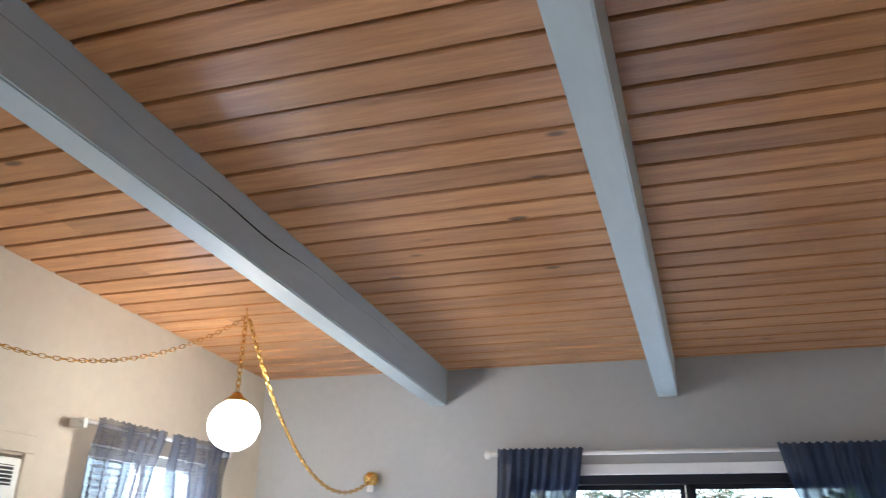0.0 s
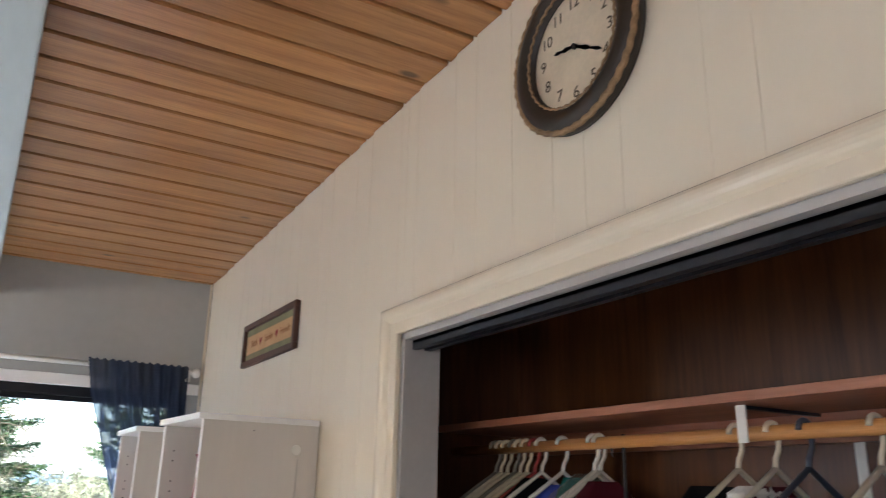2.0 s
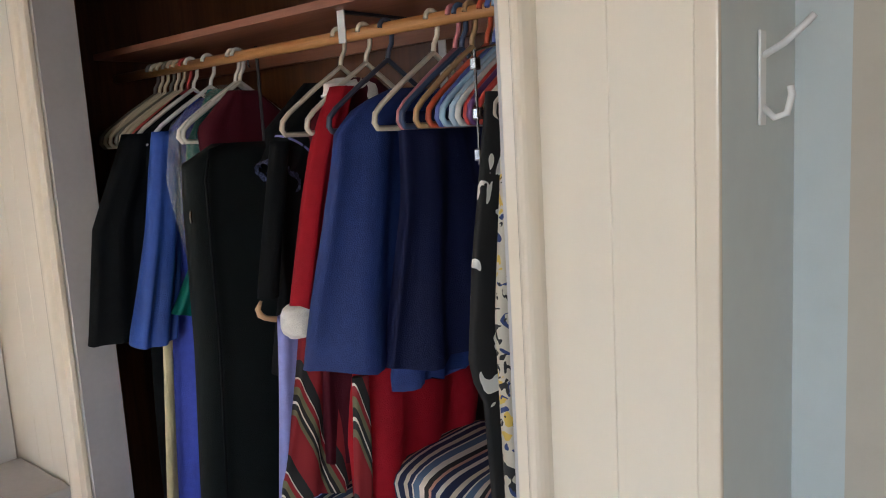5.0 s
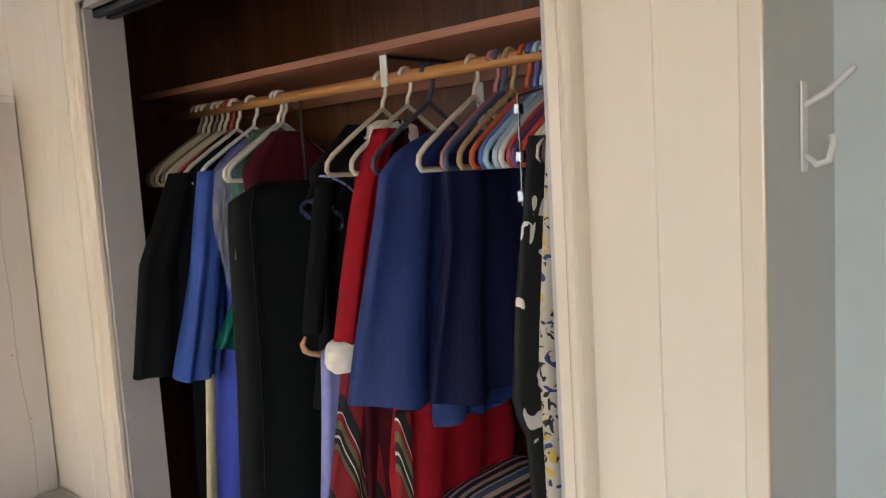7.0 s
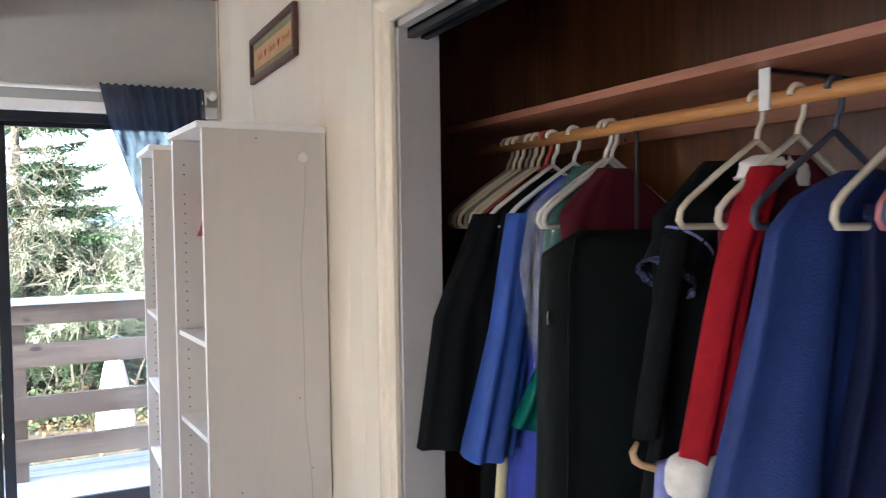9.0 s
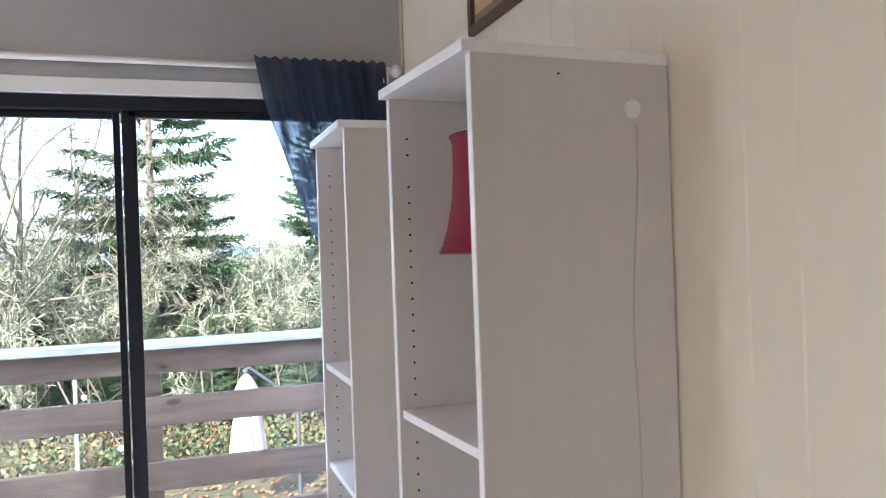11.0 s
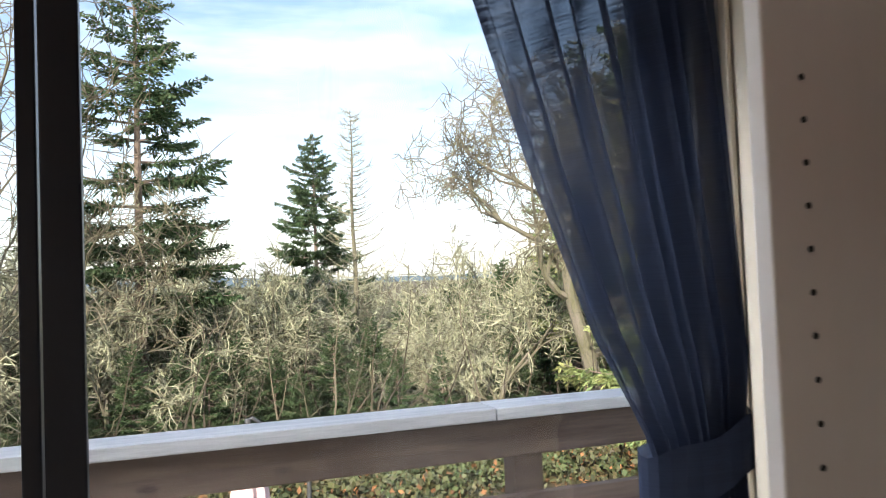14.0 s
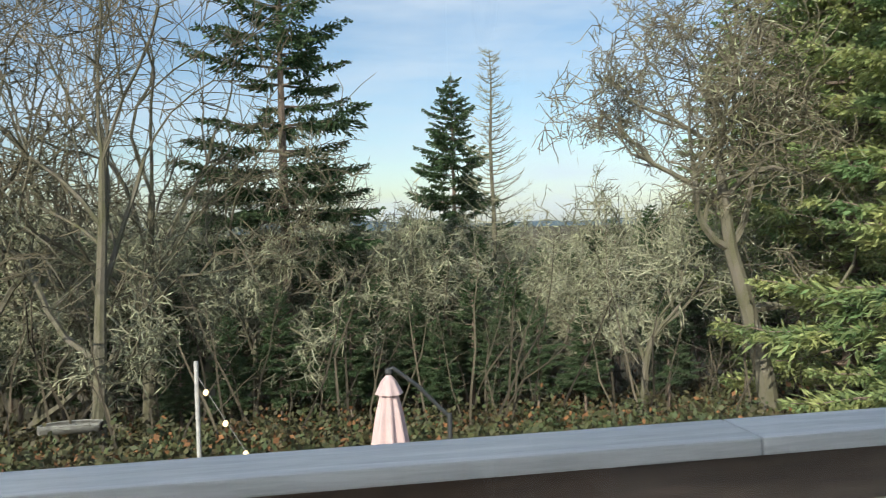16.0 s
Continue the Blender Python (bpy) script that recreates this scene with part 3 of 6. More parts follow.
# ---- curtains and rods ----
def sheer(name, colour, back, density, weave):
    m = bpy.data.materials.new(name)
    m.use_nodes = True
    nt = m.node_tree
    out = nt.nodes["Material Output"]
    nt.nodes.remove(nt.nodes["Principled BSDF"])
    d, t, tr = nt.nodes.new("ShaderNodeBsdfDiffuse"), nt.nodes.new("ShaderNodeBsdfTranslucent"), nt.nodes.new("ShaderNodeBsdfTransparent")
    d.inputs["Color"].default_value, t.inputs["Color"].default_value = (*colour, 1), (*back, 1)
    m1, m2 = nt.nodes.new("ShaderNodeMixShader"), nt.nodes.new("ShaderNodeMixShader")
    m1.inputs[0].default_value = 0.4
    nt.links.new(d.outputs[0], m1.inputs[1])
    nt.links.new(t.outputs[0], m1.inputs[2])
    co, mp = nt.nodes.new("ShaderNodeTexCoord"), nt.nodes.new("ShaderNodeMapping")
    mp.inputs["Scale"].default_value = (9, 9, 420)
    nz = nt.nodes.new("ShaderNodeTexNoise")
    nz.inputs["Scale"].default_value, nz.inputs["Detail"].default_value = 1.0, 3
    mp2 = nt.nodes.new("ShaderNodeMapping")
    mp2.inputs["Scale"].default_value = (24, 10, 1.2)
    nz2 = nt.nodes.new("ShaderNodeTexNoise")
    nz2.inputs["Scale"].default_value = 1.0
    nt.links.new(co.outputs["Object"], mp.inputs["Vector"])
    nt.links.new(co.outputs["Object"], mp2.inputs["Vector"])
    nt.links.new(mp.outputs["Vector"], nz.inputs["Vector"])
    nt.links.new(mp2.outputs["Vector"], nz2.inputs["Vector"])
    ad = nt.nodes.new("ShaderNodeMath")
    nt.links.new(nz.outputs["Fac"], ad.inputs[0])
    ad.operation = "MULTIPLY_ADD"
    ad.inputs[1].default_value = 0.75
    nt.links.new(nz2.outputs["Fac"], ad.inputs[2])
    mr = nt.nodes.new("ShaderNodeMapRange")
    mr.inputs["From Min"].default_value, mr.inputs["From Max"].default_value = 0.72, 1.05
    mr.inputs["To Min"].default_value, mr.inputs["To Max"].default_value = density - weave, density + weave
    nt.links.new(ad.outputs[0], mr.inputs["Value"])
    nt.links.new(mr.outputs["Result"], m2.inputs[0])
    nt.links.new(tr.outputs[0], m2.inputs[1])
    nt.links.new(m1.outputs[0], m2.inputs[2])
    nt.links.new(m2.outputs[0], out.inputs["Surface"])
    return m


M_CURTAIN = sheer("slate_blue_sheer_curtain", (0.040, 0.050, 0.085), (0.065, 0.085, 0.14), 0.92, 0.08)
M_CURTAIN2 = sheer("grey_brown_sheer_curtain", (0.065, 0.065, 0.078), (0.13, 0.13, 0.145), 0.78, 0.17)


def interp(z, pts):
    pts = sorted(pts)
    return float(np.interp(z, [p[0] for p in pts], [p[1] for p in pts]))


def curtain_bm(inner, outer, z_top, z_bot, folds, amp, depth_axis, seed):
    """A gathered cloth between two edge curves (z, place); folds stand out along the other axis."""
    r = np.random.default_rng(seed)
    ph = r.uniform(0, 6.28, 4)
    bm = bmesh.new()
    nu, nv = folds * 10, 56
    grid = []
    for j in range(nv + 1):
        z = z_top + (z_bot - z_top) * j / nv
        a, b = interp(z, inner), interp(z, outer)
        row = []
        for i in range(nu + 1):
            u = i / nu
            w = 0.30 + 0.70 * min(1, (z_top - z) / 0.3)
            d = amp * w * (math.sin(6.283 * folds * u + ph[0] + 0.6 * math.sin(5 * u + z * 1.3)) + 0.45 * math.sin(6.283 * folds * 0.53 * u + ph[1] + z * 1.7))
            zz = z + (0.005 * math.sin(6.283 * folds * 1.5 * u + ph[2]) if j == 0 else 0) 
            # the rod pocket hangs in front of the rod
            d += (-0.024 if depth_axis == "Y" else 0.024) * max(0.0, 1 - max(0.0, z_top - z - 0.05) / 0.12)
            p = a + (b - a) * u
            row.append(bm.verts.new((p, d, zz) if depth_axis == "Y" else (d, p, zz)))
        grid.append(row)
    for j in range(nv):
        for i in range(nu):
            bm.faces.new((grid[j][i], grid[j][i + 1], grid[j + 1][i + 1], grid[j + 1][i]))
    return bm


def band(x0, x1, y, z0, z1):
    """A cloth tieback pulled tight round the gathered curtain."""
    n = 24
    bm = bmesh.new()
    prev = None
    for i in range(n + 1):
        a = 2 * math.pi * i / n
        cx, rx = (x0 + x1) / 2, (x1 - x0) / 2
        x, yy = cx + rx * math.cos(a), y + 0.05 * math.sin(a)
        lift = (z1 - z0) * (x - x0) / (x1 - x0)
        col = [bm.verts.new((x, yy, z0 + lift + h + 0.004 * math.sin(5 * a))) for h in (0, 0.03, 0.06, 0.085)]
        if prev:
            for k in range(3):
                bm.faces.new((prev[k], col[k], col[k + 1], prev[k + 1]))
        prev = col
    return bm


YC = 4.675
cr = thing("curtain", (0, YC, 0), "slate-blue sheer curtain tied back beside the glass door", "curtain", "slate-blue door curtains")
RIN = [(2.19, 0.70), (2.0, 0.74), (1.85, 0.795), (1.6, 0.875), (1.35, 0.97), (1.2, 1.05), (1.13, 1.075), (1.0, 1.07), (0.6, 1.03), (0.04, 1.0)]
ROUT = [(2.19, 1.20), (1.6, 1.235), (1.3, 1.25), (1.16, 1.225), (1.0, 1.235), (0.04, 1.26)]
part("cloth", curtain_bm(RIN, ROUT, 2.185, 0.05, 9, 0.020, "Y", 1), M_CURTAIN, cr, smooth=True)
part("tieback", band(1.045, 1.245, 0, 1.08, 1.135), M_CURTAIN, cr, "gathered cloth tieback")
cl = thing("curtain", (0, YC, 0), "slate-blue sheer curtain tied back to the wall side of the door", "curtain", "slate-blue door curtains")
LIN = [(2.19, -0.28), (2.0, -0.315), (1.85, -0.365), (1.6, -0.44), (1.35, -0.53), (1.13, -0.63), (0.04, -0.58)]
LOUT = [(2.19, -0.76), (1.6, -0.80), (1.16, -0.80), (0.04, -0.84)]
part("cloth", curtain_bm(LIN, LOUT, 2.185, 0.05, 9, 0.020, "Y", 2), M_CURTAIN, cl, smooth=True)
part("tieback", band(-0.81, -0.62, 0, 1.08, 1.12), M_CURTAIN, cl)

rod = thing("curtain_rod", (0, YC, 2.158), "white curtain rod with ball finials above the glass door", "curtain rod")
part("pole", tube([(-0.79, 0, 0), (1.215, 0, 0)], 0.0125, 14), M_WHITE, rod, smooth=True)
for x, s in ((-0.795, -1), (1.22, 1)):
    part("finial", lathe([(0.0, -0.01), (0.016, -0.01), (0.016, 0.0), (0.011, 0.006), (0.022, 0.014), (0.027, 0.028), (0.022, 0.042), (0.008, 0.05), (0.0, 0.051)] if s > 0 else
                         [(0.0, 0.01), (0.016, 0.01), (0.016, 0.0), (0.011, -0.006), (0.022, -0.014), (0.027, -0.028), (0.022, -0.042), (0.008, -0.05), (0.0, -0.051)], 20, None, "X", (x, 0, 0)), M_WHITE, rod, smooth=True)
for x in (-0.74, 1.205):
    part("bracket", box(x - 0.012, x + 0.012, -0.014, YF - YC - 0.001, -0.05, 0.012, 0.003), M_WHITE, rod)

# ---- side window, its curtains, and the air conditioner ----
win = tagged(thing("window_1", (XL, 3.74, 0), "white framed side window with blinds behind sheer curtains", "window"), kind="structure")
for b in ((WY0, WY0 + 0.05, WZ0, WZ1), (WY1 - 0.05, WY1, WZ0, WZ1), (WY0 + 0.05, WY1 - 0.05, WZ0, WZ0 + 0.05), (WY0 + 0.05, WY1 - 0.05, WZ1 - 0.05, WZ1), (3.72, 3.76, WZ0 + 0.05, WZ1 - 0.05)):
    part("window_frame", box(-0.12, -0.06, b[0] - 3.74, b[1] - 3.74, b[2], b[3], 0.003), M_WHITE, win)
for i in range(30):
    z = WZ0 + 0.07 + i * 0.031
    bm = box(-0.05, -0.028, WY0 + 0.06 - 3.74, 3.56 - 3.74, z, z + 0.002)
    bmesh.ops.rotate(bm, verts=bm.verts, cent=(-0.04, 0, z), matrix=Matrix.Rotation(radians(38), 3, "Y"))
    part("blind_slat", bm, M_WHITE, win)
for a, b, seed in ((3.20, 3.70, 5), (3.74, 4.27, 6)):
    c = thing("curtain", (XL + 0.075, 0, 0), "grey-brown sheer curtain gathered on a rod over the side window", "curtain", "sheer side window curtains")
    inner = [(2.19, a), (0.9, a - 0.02)] if seed == 5 else [(2.19, a), (1.5, a + 0.06), (0.9, a + 0.1)]
    outer = [(2.19, b), (2.05, b - 0.02), (1.8, b - 0.09), (0.9, b - 0.20)] if seed == 5 else [(2.19, b), (0.9, b)]
    part("cloth", curtain_bm(inner, outer, 2.185, 0.9, 8, 0.018, "X", seed), M_CURTAIN2, c, smooth=True)
r2 = thing("curtain_rod", (XL + 0.075, 3.73, 2.158), "white curtain rod over the side window", "curtain rod")
part("pole", tube([(0, -0.62, 0), (0, 0.58, 0)], 0.011, 12), M_WHITE, r2, smooth=True)
for yy in (-0.60, 0.565):
    part("bracket", box(-0.074, 0.012, yy - 0.012, yy + 0.012, -0.03, 0.012, 0.003), M_WHITE, r2)

ac = thing("air_conditioner", (XL, 2.59, 1.765), "white through-wall air conditioner with a dark louvred grille", "air conditioner")
part("case", box(-0.14, 0.03, -0.29, 0.29, -0.20, 0.20, 0.012), M_WHITE, ac)
part("grille_recess", box(0.03, 0.034, -0.25, 0.25, 0.09, 0.17, 0.001), M_BLACKP, ac, "dark outlet grille")
for i in range(5):
    part("louvre", box(0.034, 0.044, -0.25, 0.25, 0.097 + i * 0.016, 0.101 + i * 0.016), M_WHITE, ac)
for b in ((-0.36, 0.36, 0.225, 0.30), (-0.36, -0.31, -0.27, 0.225), (0.31, 0.36, -0.27, 0.225)):
    structure("air_conditioner_trim", box(XL + 0.001, XL + 0.018, 2.59 + b[0], 2.59 + b[1], 1.765 + b[2], 1.765 + b[3], 0.004), M_BEIGE, "beige wooden surround of the air conditioner", "trim")

# ---- hanging globe lamp on a brass chain ----
M_GLOBE = glow("lit_opal_glass_globe", (1.0, 0.86, 0.66), 4.0)
gl = thing("pendant_lamp", (-1.72, 3.466, 2.17), "lit white glass globe lamp hanging on a brass chain", "lamp")
g = part("globe", lathe([(0.118 * math.sin(a), -0.118 * math.cos(a)) for a in np.linspace(0.02, 2.86, 22)], 36), M_GLOBE, gl, "glowing opal glass globe", True)
g.visible_shadow = False
part("cap", lathe([(0.0, 0.155), (0.018, 0.152), (0.03, 0.135), (0.05, 0.12), (0.052, 0.108), (0.0, 0.106)], 24), M_BRASS, gl, smooth=True)


def chain(name, pts, link, parent, wire=0.0034):
    """Interlocking oval links along a polyline."""
    bm = bmesh.new()
    path = [Vector(p) for p in pts]
    i = 0
    for a, b in zip(path, path[1:]):
        n = max(1, round((b - a).length / link))
        d = (b - a).normalized()
        s = d.cross(Vector((0, 0, 1)) if abs(d.z) < 0.9 else Vector((1, 0, 0))).normalized()
        u = d.cross(s)
        for k in range(n):
            c = a + (b - a) * ((k + 0.5) / n)
            w = s if i % 2 else u
            tube([c + d * math.cos(t) * link * 0.72 + w * math.sin(t) * link * 0.36 for t in np.linspace(0, 6.283, 11)[:-1]], wire, 5, True, bm)
            i += 1
    return tagged(part(name, bm, M_BRASS, parent), kind="stuff")


def sag(a, b, drop, n=14):
    a, b = Vector(a), Vector(b)
    return [a + (b - a) * t + Vector((0, 0, -drop * 4 * t * (1 - t))) for t in np.linspace(0, 1, n)]


hook = Vector((0, 0, ceil_z(3.466) - 2.17))
part("ceiling_hook", tube([hook, hook + Vector((0, 0, -0.03)), hook + Vector((0.012, 0, -0.045)), hook + Vector((0, 0, -0.058)), hook + Vector((-0.012, 0, -0.045))], 0.003, 6), M_BRASS, gl)
chain("chain", [hook + Vector((0, 0, -0.05)), (0, 0, 0.152)], 0.03, gl)
chain("swag_chain", sag(hook + Vector((0, 0, -0.05)), (-0.60, -1.1, 0.25), 0.19, 16), 0.024, gl, 0.0022)
ball_at = Vector((-1.547, 4.70, 2.03)) - Vector((-1.72, 3.466, 2.17))
chain("swag_chain", sag(hook + Vector((0.01, 0.02, -0.06)), ball_at, 0.34, 22), 0.028, gl)
part("cord", tube(sag(hook + Vector((0.01, 0.02, -0.06)), ball_at, 0.34, 22), 0.003, 6), M_BRASS, gl, "gold lamp cord threaded through the chain")
wb = thing("brass_wall_ball", (-1.547, 4.70, 2.035), "polished brass ball holder on the wall for the lamp chain", "lamp holder")
part("ball", lathe([(0.045 * math.sin(a), 0.045 * math.cos(a)) for a in np.linspace(0.01, 3.13, 16)], 24), M_BRASS, wb, smooth=True)
part("mount", lathe([(0.02, 0.0), (0.02, 0.0495)], 16, None, "Y"), M_BRASS, wb)
part("socket", box(-0.012, 0.022, -0.03, -0.01, -0.075, -0.035, 0.003), M_WHITE, wb)

# ---- sign and clock on the closet wall ----
M_SIGNFRAME = mat("dark_brown_frame_wood", (0.10, 0.045, 0.032), 0.5, vary=0.2, scale=10, stretch=(1, 0.2, 1))
M_SIGNGREEN = mat("olive_print", (0.27, 0.26, 0.14), 0.8, vary=0.15, scale=14)
M_SIGNTAN = mat("tan_print", (0.62, 0.38, 0.19), 0.8, vary=0.1, scale=12)
M_SIGNRED = mat("dark_red_print", (0.30, 0.03, 0.03), 0.8)
M_SIGNTEXT = mat("faded_brown_lettering", (0.40, 0.17, 0.07), 0.8)
sg = thing("framed_sign", (XW - 0.001, 3.605, 2.198), "long framed sign with lettering and red hearts", "sign")
SW, SH, FW = 0.345, 0.098, 0.026
for b in ((-SW, SW, SH - FW, SH), (-SW, SW, -SH, -SH + FW), (-SW, -SW + FW, -SH + FW, SH - FW), (SW - FW, SW, -SH + FW, SH - FW)):
    part("frame_side", box(-0.022, 0, b[0], b[1], b[2], b[3], 0.004), M_SIGNFRAME, sg)
part("print_border", box(-0.008, -0.001, -SW + FW, SW - FW, -SH + FW, SH - FW), M_SIGNGREEN, sg)
part("print_panel", box(-0.009, -0.0082, -SW + FW + 0.012, SW - FW - 0.012, -0.042, 0.042), M_SIGNTAN, sg)


def text(body, size, parent, at, rot, m, label=""):
    cu = bpy.data.curves.new("lettering", "FONT")
    cu.body, cu.size, cu.align_x, cu.align_y, cu.extrude = body, size, "CENTER", "CENTER", 0.0004
    cu.materials.append(m)
    o = new("lettering", cu)
    o.parent = parent
    o.location = at
    o.rotation_euler = rot
    return tagged(o, label)


for word, yy in (("Faith", 0.20), ("Family", 0.0), ("Friends", -0.205)):
    text(word, 0.042, sg, (-0.0098, yy, 0.0), (radians(90), 0, radians(-90)), M_SIGNTEXT)
for yy in (0.11, -0.10):
    bm = bmesh.new()
    vs = [bm.verts.new((-0.0098, yy + 0.0011 * 16 * math.sin(t) ** 3, 0.0013 * (13 * math.cos(t) - 5 * math.cos(2 * t) - 2 * math.cos(3 * t) - math.cos(4 * t)))) for t in np.linspace(0, 6.283, 25)[:-1]]
    bm.faces.new(vs)
    part("heart", bm, M_SIGNRED, sg, "small dark red heart")

M_CLOCKRIM = mat("black_brown_clock_rim", (0.035, 0.026, 0.02), 0.45, vary=0.3, scale=14)
M_ROPE = mat("tan_rope_edge", (0.36, 0.23, 0.12), 0.6, vary=0.3, scale=40, bump=0.6, bump_scale=160)
M_FACE = mat("aged_cream_clock_face", (0.72, 0.62, 0.47), 0.6, vary=0.08, scale=9)
M_NUM = mat("faded_clock_numerals", (0.10, 0.075, 0.05), 0.7)
ck = thing("wall_clock", (XW - 0.001, 1.547, 2.545), "round wall clock with black rim and rope edging", "clock")
part("rim", lathe([(0.145, 0.0), (0.205, 0.0), (0.208, -0.02), (0.198, -0.036), (0.175, -0.044), (0.155, -0.036), (0.145, -0.02)], 64, None, "X", (0, 0, 0), False), M_CLOCKRIM, ck, smooth=True)
part("face", lathe([(0.0, 0.0), (0.147, 0.0), (0.147, -0.016), (0.0, -0.016)], 64, None, "X"), M_FACE, ck, "aged cream dial")
for rr, xo, th in ((0.205, -0.030, 0.0075), (0.150, -0.036, 0.0032)):
    part("rope_ring", tube([(xo + 0.0015 * math.sin(40 * a), (rr + 0.0012 * math.cos(40 * a)) * math.cos(a), (rr + 0.0012 * math.cos(40 * a)) * math.sin(a)) for a in np.linspace(0, 6.283, 241)[:-1]], th, 6, True), M_ROPE, ck, smooth=True)
for h in range(1, 13):
    a = radians(90 - 30 * h)
    text(str(h), 0.041, ck, (-0.0172, -0.115 * math.cos(a), 0.115 * math.sin(a)), (radians(90), 0, radians(-90)), M_NUM)
for ang, L, w in ((280, 0.072, 0.007), (120, 0.105, 0.006)):
    a = radians(90 - ang)
    d = Vector((0, -math.cos(a), math.sin(a)))
    s = Vector((0, -d.z, d.y))
    bm = bmesh.new()
    pts = [(-0.02, 0.0), (0.02, 0.35), (0.45, 1.0), (0.6, 0.35), (0.85, 0.8), (1.0, 0.05)]
    left = [bm.verts.new(Vector((-0.021, 0, 0)) + d * L * t + s * w * k) for t, k in pts]
    right = [bm.verts.new(Vector((-0.021, 0, 0)) + d * L * t - s * w * k) for t, k in pts]
    for i in range(len(pts) - 1):
        bm.faces.new((left[i], left[i + 1], right[i + 1], right[i]))
    bmesh.ops.solidify(bm, geom=bm.faces[:], thickness=0.001)
    part("clock_hand", bm, M_BLACKP, ck)
part("hub", lathe([(0.007, -0.016), (0.007, -0.024), (0.0, -0.025)], 14, None, "X"), M_BLACKP, ck)

# ---- coat hook and switch ----
ch = thing("coat_hook", (1.45, WEND - 0.001, 1.49), "white painted double coat hook on the wall's end", "hook")
part("plate", box(-0.012, 0.012, -0.004, 0, -0.06, 0.07, 0.002), M_WHITE, ch)
part("upper_prong", tube([(0, -0.003, 0.035), (0.004, -0.03, 0.05), (0.006, -0.06, 0.075), (0.006, -0.068, 0.083)], 0.005, 8), M_WHITE, ch, smooth=True)
part("lower_prong", tube([(0, -0.003, -0.035), (0.002, -0.018, -0.05), (0.004, -0.034, -0.045), (0.005, -0.04, -0.02), (0.005, -0.038, -0.008)], 0.005, 8), M_WHITE, ch, smooth=True)
swp = thing("light_switch", (XW + 0.299, 0.19, 1.10), "cream light switch plate on the wall", "switch")
part("plate", box(-0.006, 0, -0.04, 0.04, -0.06, 0.06, 0.003), M_TRIM, swp)
part("rocker", box(-0.009, -0.006, -0.016, 0.016, -0.033, 0.033, 0.002), M_TRIM, swp)

# ---- grey storage bin beside the bookcase ----
M_BIN = mat("grey_plastic_bin", (0.40, 0.39, 0.38), 0.5, vary=0.05)
bn = thing("storage_bin", (1.09, 2.70, 0), "grey lidded plastic storage bin on the floor by the closet", "bin")
bm = box(-0.19, 0.185, -0.19, 0.20, 0, 0.36, 0.02)
for v in bm.verts:
    if v.co.z < 0.1:
        v.co.x *= 0.92
        v.co.y *= 0.92
part("tub", bm, M_BIN, bn)
part("lid", box(-0.205, 0.2, -0.205, 0.215, 0.36, 0.395, 0.01), M_BIN, bn)
part("lid_rim", box(-0.21, 0.205, -0.21, 0.22, 0.350, 0.366, 0.004), M_BIN, bn)

# ---- closet: shelf, rod, hangers, clothes ----
XR, ZR = 1.75, 1.712
cs = thing("closet_shelf", (1.67, 1.63, 1.775), "reddish-brown wooden closet shelf", "shelf")
part("board", box(0, CBX - 1.67 - 0.001, CB0 + 0.001 - 1.63, CB1 - 0.001 - 1.63, 0, 0.022, 0.002), M_SHELFWOOD, cs)
part("cleat", box(CBX - 1.67 - 0.022, CBX - 1.67 - 0.001, CB0 + 0.002 - 1.63, CB1 - 0.002 - 1.63, -0.07, 0), M_SHELFWOOD, cs)
crod = thing("closet_rod", (XR, 1.63, ZR), "round orange-brown wooden closet rod", "rod")
part("pole", tube([(0, CB0 + 0.001 - 1.63, 0), (0, CB1 - 0.001 - 1.63, 0)], 0.0165, 16), M_ROD, crod, smooth=True)
part("rod_screw", tube([(0, 0.36, -0.016), (0, 0.36, -0.03), (0.006, 0.362, -0.036)], 0.003, 6), M_CHROME, crod)
br = thing("shelf_bracket", (XR, 1.545, ZR), "pale metal shelf and rod bracket", "bracket")
part("strap", box(-0.022, -0.0175, -0.013, 0.013, -0.02, 0.063, 0.001), M_WHITE, br)
part("arm", box(-0.0175, CBX - XR - 0.001, -0.008, 0.008, 0.055, 0.0628, 0.001), M_TRACK, br)
part("wall_leg", box(CBX - XR - 0.006, CBX - XR - 0.001, -0.098, -0.072, -0.32, 0.05, 0.001), M_WHITE, br)


def hanger_bm(w=0.21, r=0.0068, drop=0.20):
    bm = bmesh.new()
    pts = [(-0.021, 0, 0.004)]
    for a in np.linspace(math.pi, -0.15, 10):
        pts.append((0.0215 * math.cos(a), 0, 0.0015 + 0.021 * math.sin(a)))
    pts += [(0.017, 0, -0.035), (0.004, 0, -0.055), (0, 0, -0.075)]
    tube(pts, r * 0.9, 8, False, bm)
    loop = [(0, 0, -0.075), (w * 0.5, 0, -0.075 - drop * 0.33), (w * 0.88, 0, -0.075 - drop * 0.60), (w * 0.98, 0, -0.075 - drop * 0.70), (w, 0, -0.075 - drop * 0.80), (w * 0.96, 0, -0.075 - drop * 0.86),
            (w * 0.6, 0, -0.075 - drop * 0.865), (0, 0, -0.075 - drop * 0.87)]
    loop = loop + [(-x, y, z) for x, y, z in loop[-2:0:-1]]
    tube(loop, r, 8, True, bm)
    return bm


HANGER = finish("hanger", hanger_bm(), M_WHITE, True)
HMATS = {}


